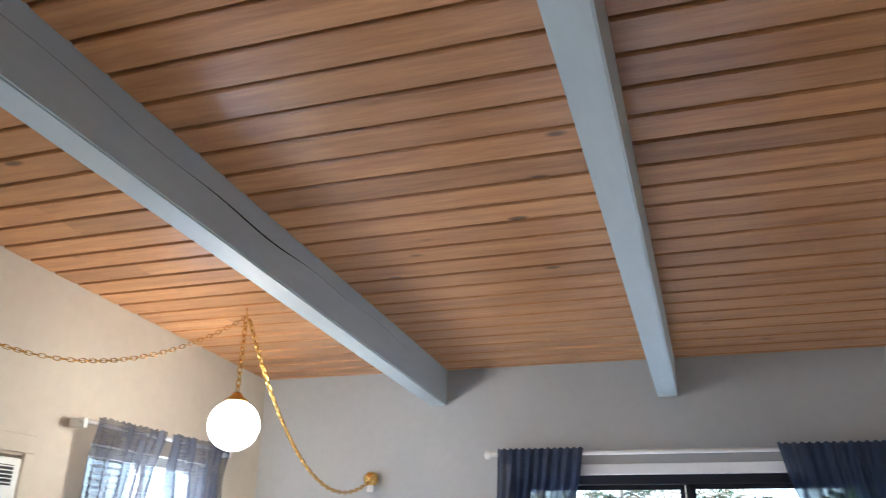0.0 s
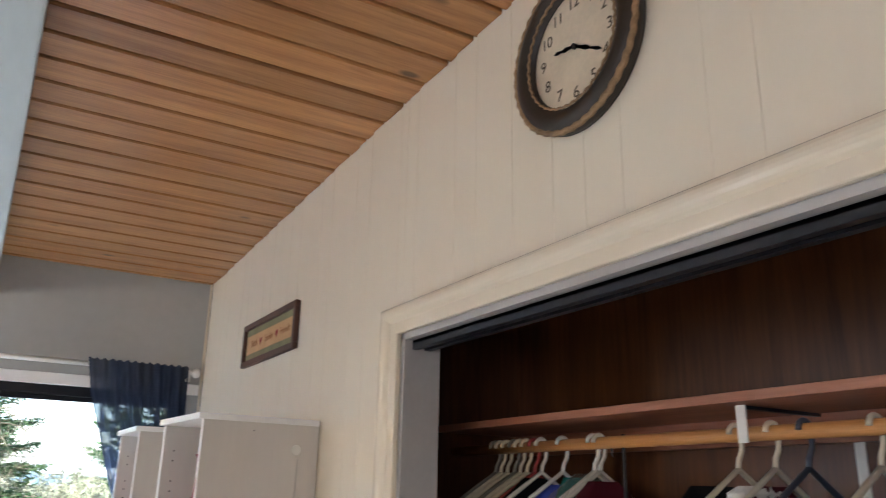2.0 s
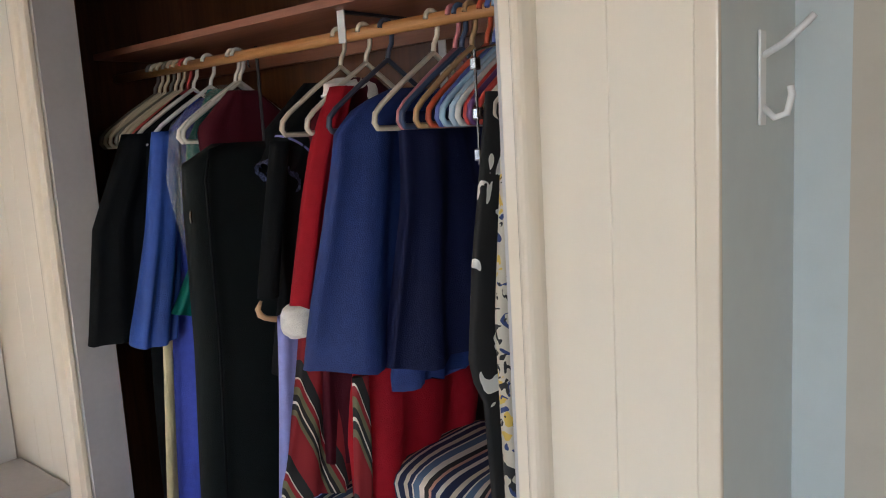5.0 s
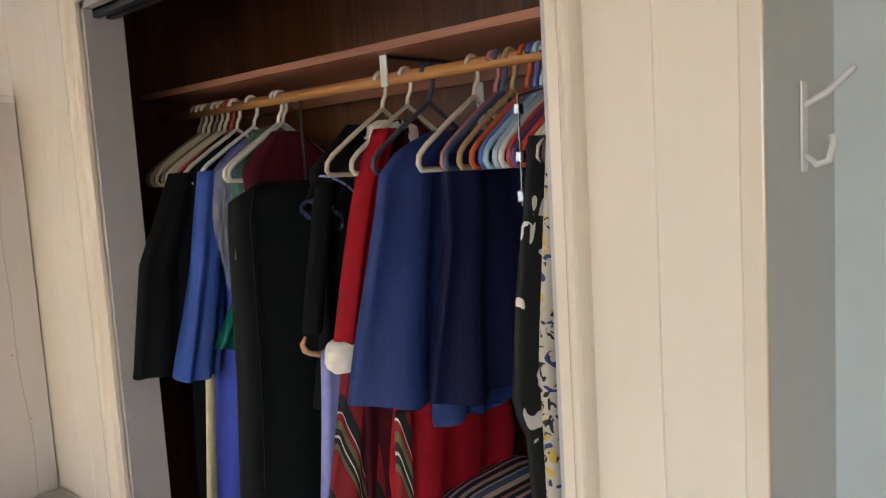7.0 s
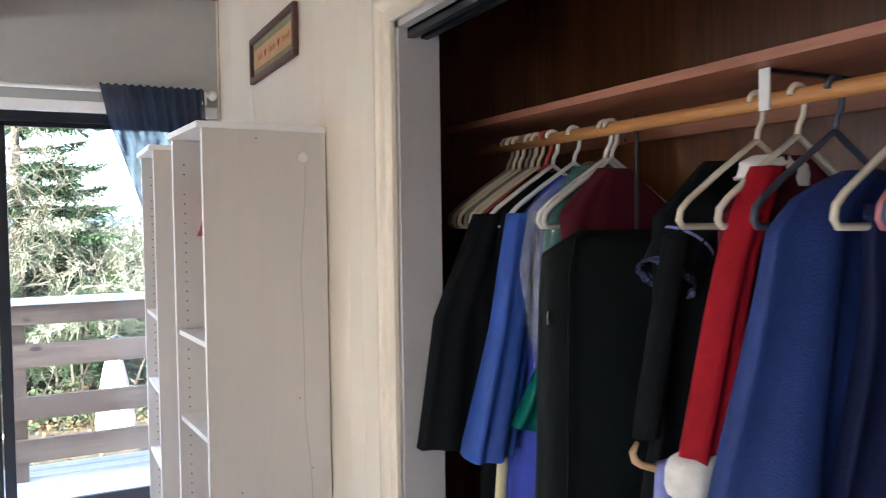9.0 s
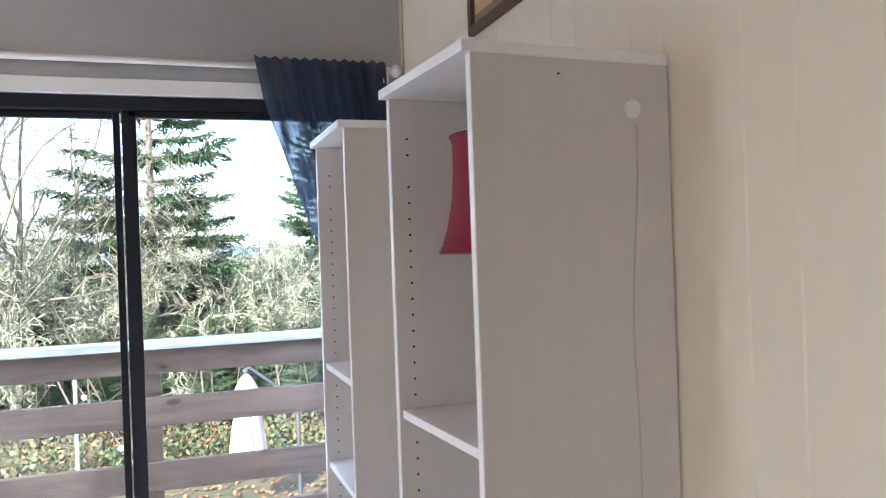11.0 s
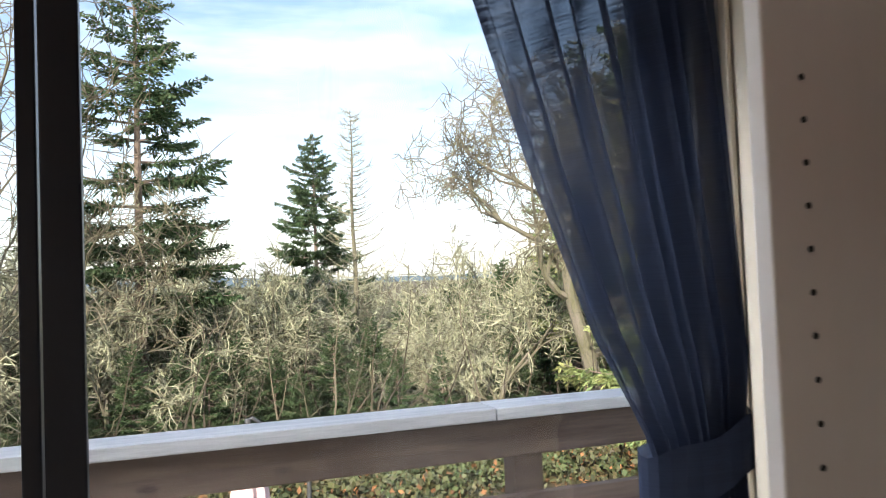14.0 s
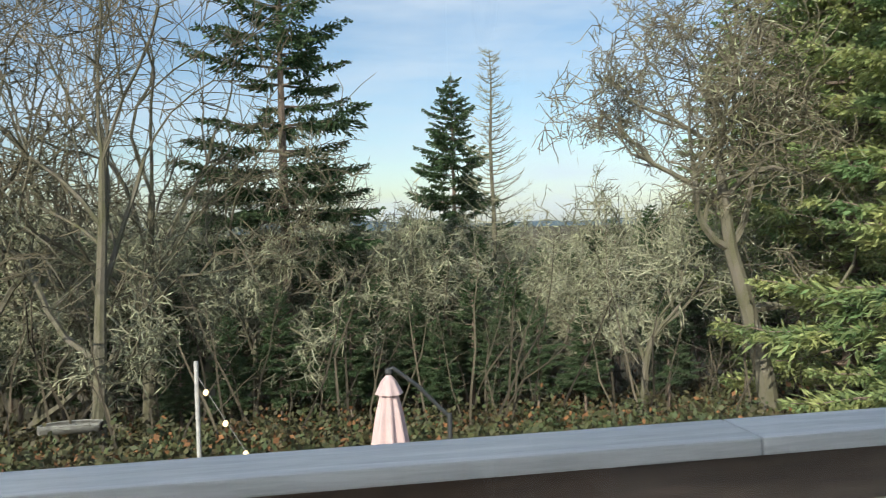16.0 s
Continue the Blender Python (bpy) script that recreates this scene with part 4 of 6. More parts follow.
def hanger(y, colour, label, tilt=0.0):
    key = tuple(colour)
    if key not in HMATS:
        me = HANGER.copy()
        me.materials[0] = mat("hanger_plastic", colour, 0.35, vary=0.04)
        HMATS[key] = me
    o = new("coat_hanger", HMATS[key])
    o.location = (XR, y, ZR + 0.0165 + 0.0045 - 0.021)
    o.rotation_euler = (0, 0, radians(tilt))
    return tagged(o, label, "hanger", "plastic coat hangers on the rod")


EMPTY = [(1.252, (0.74, 0.66, 0.52), "white", 0), (1.185, (0.52, 0.20, 0.22), "pink", 2), (1.165, (0.06, 0.09, 0.16), "navy", -1), (1.135, (0.50, 0.33, 0.16), "tan", 2), (1.092, (0.55, 0.10, 0.04), "orange", 0),
         (1.07, (0.10, 0.14, 0.42), "blue", 1), (1.05, (0.38, 0.55, 0.68), "pale blue", -1), (1.032, (0.45, 0.58, 0.70), "pale blue", 1), (1.012, (0.75, 0.72, 0.66), "white", 0), (0.995, (0.48, 0.05, 0.04), "red", 1),
         (0.978, (0.14, 0.06, 0.18), "purple", -1), (0.96, (0.50, 0.07, 0.05), "red", 0), (0.942, (0.78, 0.70, 0.56), "cream", 1), (0.924, (0.76, 0.70, 0.58), "cream", 0), (0.906, (0.12, 0.07, 0.05), "brown", 1)]
for y, c, n, t in EMPTY:
    hanger(y, c, "empty %s plastic coat hanger on the closet rod" % n, t)
USED = [(2.545, (0.20, 0.17, 0.14), "grey"), (2.515, (0.66, 0.56, 0.40), "cream"), (2.48, (0.64, 0.54, 0.38), "cream"), (2.44, (0.20, 0.18, 0.14), "grey"), (2.41, (0.66, 0.57, 0.42), "cream"), (2.375, (0.66, 0.56, 0.40), "cream"),
        (2.335, (0.42, 0.06, 0.05), "red"), (2.30, (0.75, 0.72, 0.66), "white"), (2.20, (0.72, 0.74, 0.70), "white"), (2.065, (0.78, 0.75, 0.68), "white"), (2.04, (0.6, 0.58, 0.52), "cream"),
        (1.582, (0.72, 0.64, 0.50), "white"), (1.485, (0.76, 0.68, 0.54), "white"), (1.405, (0.06, 0.07, 0.10), "black")]
for y, c, n in USED:
    hanger(y, c, "%s plastic coat hanger holding clothes" % n, 0)


def blotches(name, base, spots, scale, cut):
    m = bpy.data.materials.new(name)
    m.use_nodes = True
    nt = m.node_tree
    b = nt.nodes["Principled BSDF"]
    co = nt.nodes.new("ShaderNodeTexCoord")
    prev = None
    for i, (c, s) in enumerate(spots):
        n = nt.nodes.new("ShaderNodeTexNoise")
        n.inputs["Scale"].default_value, n.inputs["Detail"].default_value, n.inputs["Distortion"].default_value = scale * s, 1.5, 1.6
        mp = nt.nodes.new("ShaderNodeMapping")
        mp.inputs["Location"].default_value = (3.1 * i, 1.7 * i, 0.4)
        nt.links.new(co.outputs["Object"], mp.inputs["Vector"])
        nt.links.new(mp.outputs["Vector"], n.inputs["Vector"])
        g = nt.nodes.new("ShaderNodeMath")
        g.operation = "GREATER_THAN"
        g.inputs[1].default_value = cut
        nt.links.new(n.outputs["Fac"], g.inputs[0])
        mx = nt.nodes.new("ShaderNodeMixRGB")
        mx.inputs[2].default_value = (*c, 1)
        if prev is None:
            mx.inputs[1].default_value = (*base, 1)
        else:
            nt.links.new(prev, mx.inputs[1])
        nt.links.new(g.outputs[0], mx.inputs[0])
        prev = mx.outputs["Color"]
    nt.links.new(prev, b.inputs["Base Color"])
    b.inputs["Roughness"].default_value = 0.85
    return m


# cloth materials
def cloth(name, c, rough=0.85, **kw):
    return mat(name, c, rough, vary=0.14, scale=5, bump=0.25, bump_scale=350, spec=0.25, **kw)


M_BLACKCLOTH = mat("black_cloth", (0.006, 0.007, 0.008), 0.9, vary=0.2, scale=5, bump=0.2, bump_scale=300, spec=0.15)
M_BAGCLOTH = mat("black_nylon_bag", (0.006, 0.009, 0.009), 0.75, vary=0.2, scale=4, bump=0.2, bump_scale=300, spec=0.25)
M_BLUE = cloth("royal_blue_satin", (0.035, 0.085, 0.36), 0.45)
M_VIOLETBLUE = cloth("violet_blue_cloth", (0.055, 0.085, 0.50), 0.5)
M_NAVY = cloth("navy_cloth", (0.009, 0.013, 0.055), 0.75)
M_NAVYLIGHT = cloth("navy_blue_satin_cape", (0.026, 0.048, 0.19), 0.55)
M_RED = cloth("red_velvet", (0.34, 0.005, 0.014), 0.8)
M_MAROON_SHADED_RED = cloth("maroon_sheer_and_shaded_red_cloth", (0.075, 0.006, 0.014), 0.8)
M_TEAL = cloth("teal_cloth", (0.01, 0.16, 0.13), 0.5)
M_LAV = cloth("lavender_cloth", (0.30, 0.32, 0.68), 0.7)
M_LACE = blotches("blue_lace", (0.02, 0.025, 0.07), [((0.13, 0.16, 0.32), 1.0)], 160, 0.52)
M_FUR = mat("white_fur_trim", (0.85, 0.80, 0.72), 1.0, vary=0.1, scale=40, bump=0.35, bump_scale=420, sheen=0.6)
M_CREAMC = cloth("cream_cloth", (0.70, 0.62, 0.36))
M_SKIN = mat("carved_pale_wood", (0.62, 0.40, 0.22), 0.6)


def stripes(name, colours, axis, scale, angle=0.0):
    m = bpy.data.materials.new(name)
    m.use_nodes = True
    nt = m.node_tree
    b = nt.nodes["Principled BSDF"]
    co, mp, sep = nt.nodes.new("ShaderNodeTexCoord"), nt.nodes.new("ShaderNodeMapping"), nt.nodes.new("ShaderNodeSeparateXYZ")
    mp.inputs["Rotation"].default_value = (0, radians(angle), 0)
    nt.links.new(co.outputs["Object"], mp.inputs["Vector"])
    nt.links.new(mp.outputs["Vector"], sep.inputs[0])
    mu, fr = nt.nodes.new("ShaderNodeMath"), nt.nodes.new("ShaderNodeMath")
    mu.operation, fr.operation = "MULTIPLY", "FRACT"
    mu.inputs[1].default_value = scale
    nt.links.new(sep.outputs[axis], mu.inputs[0])
    nt.links.new(mu.outputs[0], fr.inputs[0])
    rp = nt.nodes.new("ShaderNodeValToRGB")
    rp.color_ramp.interpolation = "CONSTANT"
    rp.color_ramp.elements[0].color = (*colours[0][1], 1)
    rp.color_ramp.elements[1].position = colours[1][0]
    rp.color_ramp.elements[1].color = (*colours[1][1], 1)
    for p, c in colours[2:]:
        e = rp.color_ramp.elements.new(p)
        e.color = (*c, 1)
    nt.links.new(fr.outputs[0], rp.inputs["Fac"])
    nt.links.new(rp.outputs["Color"], b.inputs["Base Color"])
    b.inputs["Roughness"].default_value = 0.9
    return m


_R, _K, _G, _W, _N = (0.25, 0.015, 0.02), (0.02, 0.02, 0.02), (0.16, 0.15, 0.08), (0.72, 0.66, 0.56), (0.02, 0.03, 0.08)
M_PLAID = stripes("red_striped_weave", [(0, _R), (0.42, _G), (0.48, _K), (0.54, _W), (0.57, _K), (0.64, _G), (0.72, _R), (0.8, _W), (0.82, _K)], "X", 9.0, angle=16)
M_BLANKET = stripes("striped_blanket_weave", [(0, _N), (0.16, _W), (0.24, _N), (0.34, (0.55, 0.30, 0.22)), (0.40, _K), (0.5, _W), (0.62, (0.10, 0.16, 0.26)), (0.76, _W), (0.80, _N), (0.9, (0.66, 0.58, 0.44))], "Y", 7.5)


M_PRINT1 = blotches("black_white_swirl_print", (0.012, 0.012, 0.012), [((0.78, 0.76, 0.70), 1.0)], 11, 0.60)
M_PRINT2 = blotches("cream_floral_print", (0.55, 0.50, 0.40), [((0.60, 0.42, 0.08), 1.0), ((0.03, 0.05, 0.16), 1.3), ((0.02, 0.02, 0.02), 1.7)], 17, 0.60)


def drape(secs, folds=5, fold=0.012, seed=0, nz=26, na=44, shear=0.0):
    """A hanging garment: closed sections (z, front x, back x, half thickness) swept downwards, with folds that deepen to the hem."""
    r = np.random.default_rng(seed)
    ph = r.uniform(0, 6.28, 6)
    secs = sorted(secs, key=lambda q: -q[0])
    zs = np.linspace(secs[0][0], secs[-1][0], nz)
    zk = [q[0] for q in secs][::-1]
    col = [[q[i] for q in secs][::-1] for i in (1, 2, 3)]
    bm = bmesh.new()
    rings = []
    for z in zs:
        f, b, t = [float(np.interp(z, zk, c)) for c in col]
        down = (zs[0] - z) / (zs[0] - zs[-1] + 1e-6)
        ring = []
        for k in range(na):
            a = 2 * math.pi * k / na
            ca, sa = math.cos(a), math.sin(a)
            x = (f + b) / 2 - (b - f) / 2 * math.copysign(abs(ca) ** 0.75, ca)
            y = t * math.copysign(abs(sa) ** 0.8, sa)
            w = fold * (0.25 + down) * math.sin(folds * 6.283 * (x - f) / max(0.05, b - f) + ph[0] + 1.5 * down + (0.9 if sa > 0 else 0))
            w += 0.5 * fold * math.sin(2.3 * folds * (x - f) / max(0.05, b - f) + ph[1] + 4 * down)
            x += fold * 0.35 * math.sin(7 * z + ph[2]) * down
            zz = z + (0.010 * math.sin(9 * x * folds + ph[3]) if down > 0.99 else 0)
            ring.append(bm.verts.new((x, y + w + shear * down, zz)))
        rings.append(ring)
    for r0, r1 in zip(rings, rings[1:]):
        for k in range(na):
            bm.faces.new((r0[k], r0[(k + 1) % na], r1[(k + 1) % na], r1[k]))
    bm.faces.new(rings[0])
    return bm


def garment(name, y, label, category, pieces):
    """pieces: (part name, material, sections relative to the rod, folds, fold depth, y offset, label)."""
    t = thing(name, (XR, y, 0), label, category, "clothes hanging in the closet")
    sleeve = None
    for i, (pn, m, secs, folds, fold, dy, lb) in enumerate(pieces):
        bm = drape(secs, folds, fold, i + int(y * 100))
        bmesh.ops.translate(bm, verts=bm.verts, vec=(0, dy, 0))
        ob = part(pn, bm, m, sleeve if pn == "fur_cuff" else t, lb, True)
        if pn == "sleeve":
            sleeve = ob
    return t


def shoulders(z_top, half, z_hem, flare, th, front=None):
    return [(z_top, -0.04, 0.04, 0.012), (z_top - 0.06, -half * 0.6, half * 0.6, th * 0.8), (z_top - 0.12, -half, half, th), (z_hem, -(front or half + flare), half + flare, th * 1.3)]


garment("black_coat", 2.33, "long black coat hanging at the closet's far end", "coat",
        [("body", M_BLACKCLOTH, shoulders(1.62, 0.21, 0.10, 0.03, 0.05), 4, 0.012, 0, ""), ("sleeve", M_BLACKCLOTH, [(1.50, -0.24, -0.14, 0.035), (1.22, -0.366, -0.20, 0.045), (0.86, -0.42, -0.22, 0.05)], 2, 0.01, 0.0, "")])
garment("blue_robe", 2.205, "royal blue satin robe with wide sleeves", "robe",
        [("body", M_VIOLETBLUE, [(1.60, -0.05, 0.05, 0.015), (1.46, -0.19, 0.19, 0.04), (0.9, -0.20, 0.20, 0.06), (0.12, -0.30, 0.24, 0.09)], 6, 0.022, 0, "violet-blue long skirt"),
         ("sleeve", M_BLUE, [(1.50, -0.22, -0.13, 0.03), (1.20, -0.285, -0.172, 0.045), (1.12, -0.306, -0.182, 0.05), (0.88, -0.355, -0.232, 0.065)], 2, 0.012, -0.02, "royal blue satin sleeve"),
         ("lining", M_CREAMC, [(0.90, -0.275, -0.245, 0.008), (0.12, -0.345, -0.30, 0.012)], 1, 0.004, -0.045, "pale yellow lining strip")])
garment("teal_dress", 2.12, "teal satin dress half hidden behind a bag", "dress",
        [("body", M_TEAL, [(1.62, -0.06, 0.06, 0.015), (1.45, -0.16, 0.17, 0.03), (1.12, -0.17, 0.17, 0.035), (0.95, -0.26, 0.17, 0.05)], 4, 0.014, 0, "")])
M_PLASTIC = bpy.data.materials.new("clear_dry_cleaning_plastic")
M_PLASTIC.use_nodes = True
_t = M_PLASTIC.node_tree
_t.nodes.remove(_t.nodes["Principled BSDF"])
_tr, _gl, _df, _m1, _m2 = [_t.nodes.new("ShaderNode" + k) for k in ("BsdfTransparent", "BsdfGlossy", "BsdfDiffuse", "MixShader", "MixShader")]
_gl.inputs["Roughness"].default_value, _gl.inputs["Color"].default_value = 0.12, (0.8, 0.82, 0.86, 1)
_df.inputs["Color"].default_value = (0.45, 0.47, 0.5, 1)
_nz, _bp = _t.nodes.new("ShaderNodeTexNoise"), _t.nodes.new("ShaderNodeBump")
_nz.inputs["Scale"].default_value, _nz.inputs["Detail"].default_value, _nz.inputs["Distortion"].default_value = 14, 4, 1.2
_bp.inputs["Strength"].default_value, _bp.inputs["Distance"].default_value = 0.9, 0.03
_t.links.new(_nz.outputs["Fac"], _bp.inputs["Height"])
_t.links.new(_bp.outputs["Normal"], _gl.inputs["Normal"])
_m1.inputs[0].default_value, _m2.inputs[0].default_value = 0.35, 0.30
_t.links.new(_gl.outputs[0], _m1.inputs[1])
_t.links.new(_df.outputs[0], _m1.inputs[2])
_t.links.new(_tr.outputs[0], _m2.inputs[1])
_t.links.new(_m1.outputs[0], _m2.inputs[2])
_t.links.new(_m2.outputs[0], _t.nodes["Material Output"].inputs["Surface"])
garment("plastic_garment_cover", 2.085, "clear crinkled plastic garment cover on a hanger", "garment cover",
        [("cover", M_PLASTIC, [(1.63, -0.05, 0.05, 0.02), (1.52, -0.22, 0.2, 0.04), (1.36, -0.245, 0.2, 0.045), (0.9, -0.16, 0.18, 0.05)], 6, 0.012, 0, "")])
garment("maroon_shirt", 2.03, "dark red shirt on a white hanger", "shirt",
        [("body", M_MAROON_SHADED_RED, [(1.61, -0.05, 0.05, 0.015), (1.5, -0.17, 0.2, 0.03), (1.1, -0.16, 0.2, 0.03)], 4, 0.008, 0, "")])
# garment bag with rounded shoulders, piping and a zip
gb = garment("garment_bag", 1.945, "large black nylon garment bag with a side zip", "garment bag",
             [("bag", M_BAGCLOTH, [(1.455, -0.18, 0.14, 0.02), (1.452, -0.235, 0.18, 0.035), (1.438, -0.262, 0.215, 0.045), (1.40, -0.278, 0.24, 0.055), (1.30, -0.284, 0.25, 0.06), (0.9, -0.292, 0.26, 0.065), (0.15, -0.335, 0.26, 0.06)], 2, 0.006, 0, "")])
part("piping", tube([(-0.16, -0.035, 1.452), (-0.225, -0.055, 1.438), (-0.252, -0.066, 1.36), (-0.262, -0.07, 0.9), (-0.30, -0.066, 0.2)], 0.004, 6), M_BLACKCLOTH, gb)
part("zip_pull", tube([(-0.29, -0.04, 1.275), (-0.294, -0.042, 1.262), (-0.292, -0.04, 1.245)], 0.004, 6), M_CHROME, gb, "small metal zip pull")
part("hook_cord", tube([(0.0, 0, 1.45), (0, 0, 1.6), (0.0, 0, ZR + 0.02)], 0.005, 6), M_BLACKP, gb)
garment("velvet_dress", 1.66, "black velvet dress with lace-edged short sleeve", "dress",
        [("body", M_BLACKCLOTH, [(1.60, -0.06, 0.06, 0.015), (1.48, -0.2, 0.2, 0.035), (1.05, -0.2, 0.2, 0.04), (0.85, -0.24, 0.22, 0.04)], 4, 0.012, 0, ""),
         ("long_sleeve", M_BLACKCLOTH, [(1.45, -0.25, -0.2, 0.02), (1.08, -0.325, -0.27, 0.022)], 1, 0.004, -0.085, "")])
vd = [o for o in bpy.data.objects if o.name.startswith("velvet_dress")][0]
# short puffed sleeve hanging at a slant, with gathered lace round its opening
SA, SB = Vector((-0.05, -0.01, 1.535)), Vector((-0.188, -0.02, 1.362))
bm = tube([SA.lerp(SB, u) for u in np.linspace(0, 1, 9)], [0.022, 0.04, 0.05, 0.056, 0.059, 0.060, 0.060, 0.058, 0.055], 24, caps=False)
for i, v in enumerate(bm.verts):
    k = i % 24
    v.co += (v.co - SA.lerp(SB, (i // 24) / 8)) * 0.07 * math.sin(k * 2.1) + Vector((0, 0, 0.004 * math.sin(k * 1.3 + i // 24)))
puff = part("short_sleeve", bm, M_BLACKCLOTH, vd, "", True)
ax = (SB - SA).normalized()
bm = tube([SB - ax * 0.012, SB - ax * 0.002, SB + ax * 0.008], [0.056, 0.060, 0.064], 48, caps=False)
for i, v in enumerate(bm.verts):
    v.co += ax * 0.002 * math.sin((i % 48) * 1.57) + (v.co - SB) * 0.02 * math.sin((i % 48) * 2.6)
part("lace_edge", bm, M_LACE, puff, "pale blue gathered lace edging")
bm = tube([SA.lerp(SB, 0.62), SA.lerp(SB, 0.65)], [0.0625, 0.0625], 32, caps=False)
part("ribbon", bm, M_LAV, puff, "thin pale ribbon round the sleeve")
hk = part("toggle", tube([(-0.33, -0.095, 1.068), (-0.342, -0.095, 1.05), (-0.336, -0.095, 1.034), (-0.322, -0.097, 1.024), (-0.30, -0.11, 1.018)], [0.004, 0.007, 0.008, 0.007, 0.008], 10), M_SKIN,
          vd, "small pale wooden toggle at the cuff", True)
# the coat's body gets its shade from a darker red than the sleeve
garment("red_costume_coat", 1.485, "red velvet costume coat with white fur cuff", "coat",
        [("body", M_MAROON_SHADED_RED, [(1.60, -0.05, 0.05, 0.015), (1.50, -0.19, 0.2, 0.03), (1.05, -0.2, 0.2, 0.035), (0.62, -0.22, 0.2, 0.04)], 4, 0.010, 0.02, "red body with shade put into its dark colour"),
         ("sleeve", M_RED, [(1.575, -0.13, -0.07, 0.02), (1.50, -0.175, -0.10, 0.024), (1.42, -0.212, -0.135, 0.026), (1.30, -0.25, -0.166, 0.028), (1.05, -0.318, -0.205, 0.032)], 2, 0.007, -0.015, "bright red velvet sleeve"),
         ("fur_cuff", M_FUR, [(1.062, -0.318, -0.21, 0.03), (1.055, -0.328, -0.203, 0.038), (1.04, -0.334, -0.198, 0.042), (1.01, -0.336, -0.196, 0.043), (0.995, -0.332, -0.20, 0.04), (0.985, -0.318, -0.212, 0.03)], 3, 0.003, -0.015, "white fluffy fur cuff"),
         ("collar", M_FUR, [(1.60, -0.08, 0.05, 0.02), (1.585, -0.12, 0.08, 0.03), (1.55, -0.13, 0.09, 0.028)], 3, 0.006, 0.03, "white fur collar")])
garment("striped_skirt", 1.53, "red and olive striped woven skirt", "skirt",
        [("panel", M_PLAID, [(1.02, -0.24, -0.04, 0.03), (0.55, -0.33, 0.05, 0.035)], 4, 0.012, 0, ""), ("underskirt", M_LAV, [(1.02, -0.29, -0.2, 0.02), (0.42, -0.335, -0.21, 0.03)], 2, 0.006, 0.03, "lavender underskirt")])
garment("navy_cape", 1.34, "navy blue cape with deep folds", "cape",
        [("body", M_NAVYLIGHT, [(1.56, -0.06, 0.12, 0.015), (1.52, -0.18, 0.2, 0.024), (1.46, -0.25, 0.2, 0.032), (1.30, -0.285, 0.22, 0.045), (0.92, -0.355, 0.24, 0.07)], 3, 0.026, 0, "")])
garment("navy_skirt", 1.255, "dark navy pleated skirt over a cape", "skirt",
        [("body", M_NAVY, [(1.50, -0.13, 0.18, 0.02), (1.30, -0.135, 0.22, 0.03), (0.90, -0.20, 0.25, 0.045)], 3, 0.018, 0, ""),
         ("lining", M_NAVYLIGHT, [(0.93, -0.16, 0.2, 0.03), (0.855, -0.18, 0.22, 0.04)], 5, 0.012, 0.02, "lighter blue lining below the hem")])
garment("red_skirt", 1.36, "bright red skirt hanging below a navy cape", "skirt",
        [("body", M_RED, [(0.96, -0.2, 0.2, 0.04), (0.72, -0.25, 0.23, 0.06), (0.58, -0.25, 0.18, 0.06)], 3, 0.016, 0, ""), ("border", M_PLAID, [(0.90, -0.275, -0.235, 0.012), (0.45, -0.31, -0.26, 0.014)], 1, 0.004, -0.05, "woven striped border")])
garment("black_print_dress", 0.93, "black dress with white swirl print", "dress",
        [("body", M_PRINT1, [(1.52, -0.22, 0.1, 0.015), (1.2, -0.285, 0.12, 0.024), (0.98, -0.31, 0.12, 0.03), (0.92, -0.27, 0.1, 0.02), (0.35, -0.23, 0.1, 0.03)], 3, 0.008, 0, "")])
garment("floral_dress", 0.868, "cream floral print dress beside the closet jamb", "dress",
        [("body", M_PRINT2, [(1.54, -0.24, 0.15, 0.02), (1.1, -0.30, 0.17, 0.03), (0.15, -0.30, 0.18, 0.035)], 4, 0.010, 0, "")])
sh = thing("skirt_hanger", (XR, 0.958, 0), "chrome clip skirt hanger on the rod", "hanger")
part("bar", tube([(-0.215, 0, 1.60), (-0.215, 0, 1.38)], 0.003, 8), M_CHROME, sh)
part("hook", tube([(0.02, 0, ZR + 0.01), (0.012, 0, ZR + 0.022), (0, 0, ZR + 0.0205), (-0.02, 0, ZR + 0.005), (-0.03, 0, ZR - 0.06), (-0.12, 0, 1.62), (-0.215, 0, 1.60)], 0.003, 6), M_CHROME, sh)
for z in (1.575, 1.48, 1.40):
    part("clip", box(-0.222, -0.206, -0.008, 0.008, z - 0.012, z + 0.012, 0.003), M_CHROME, sh)

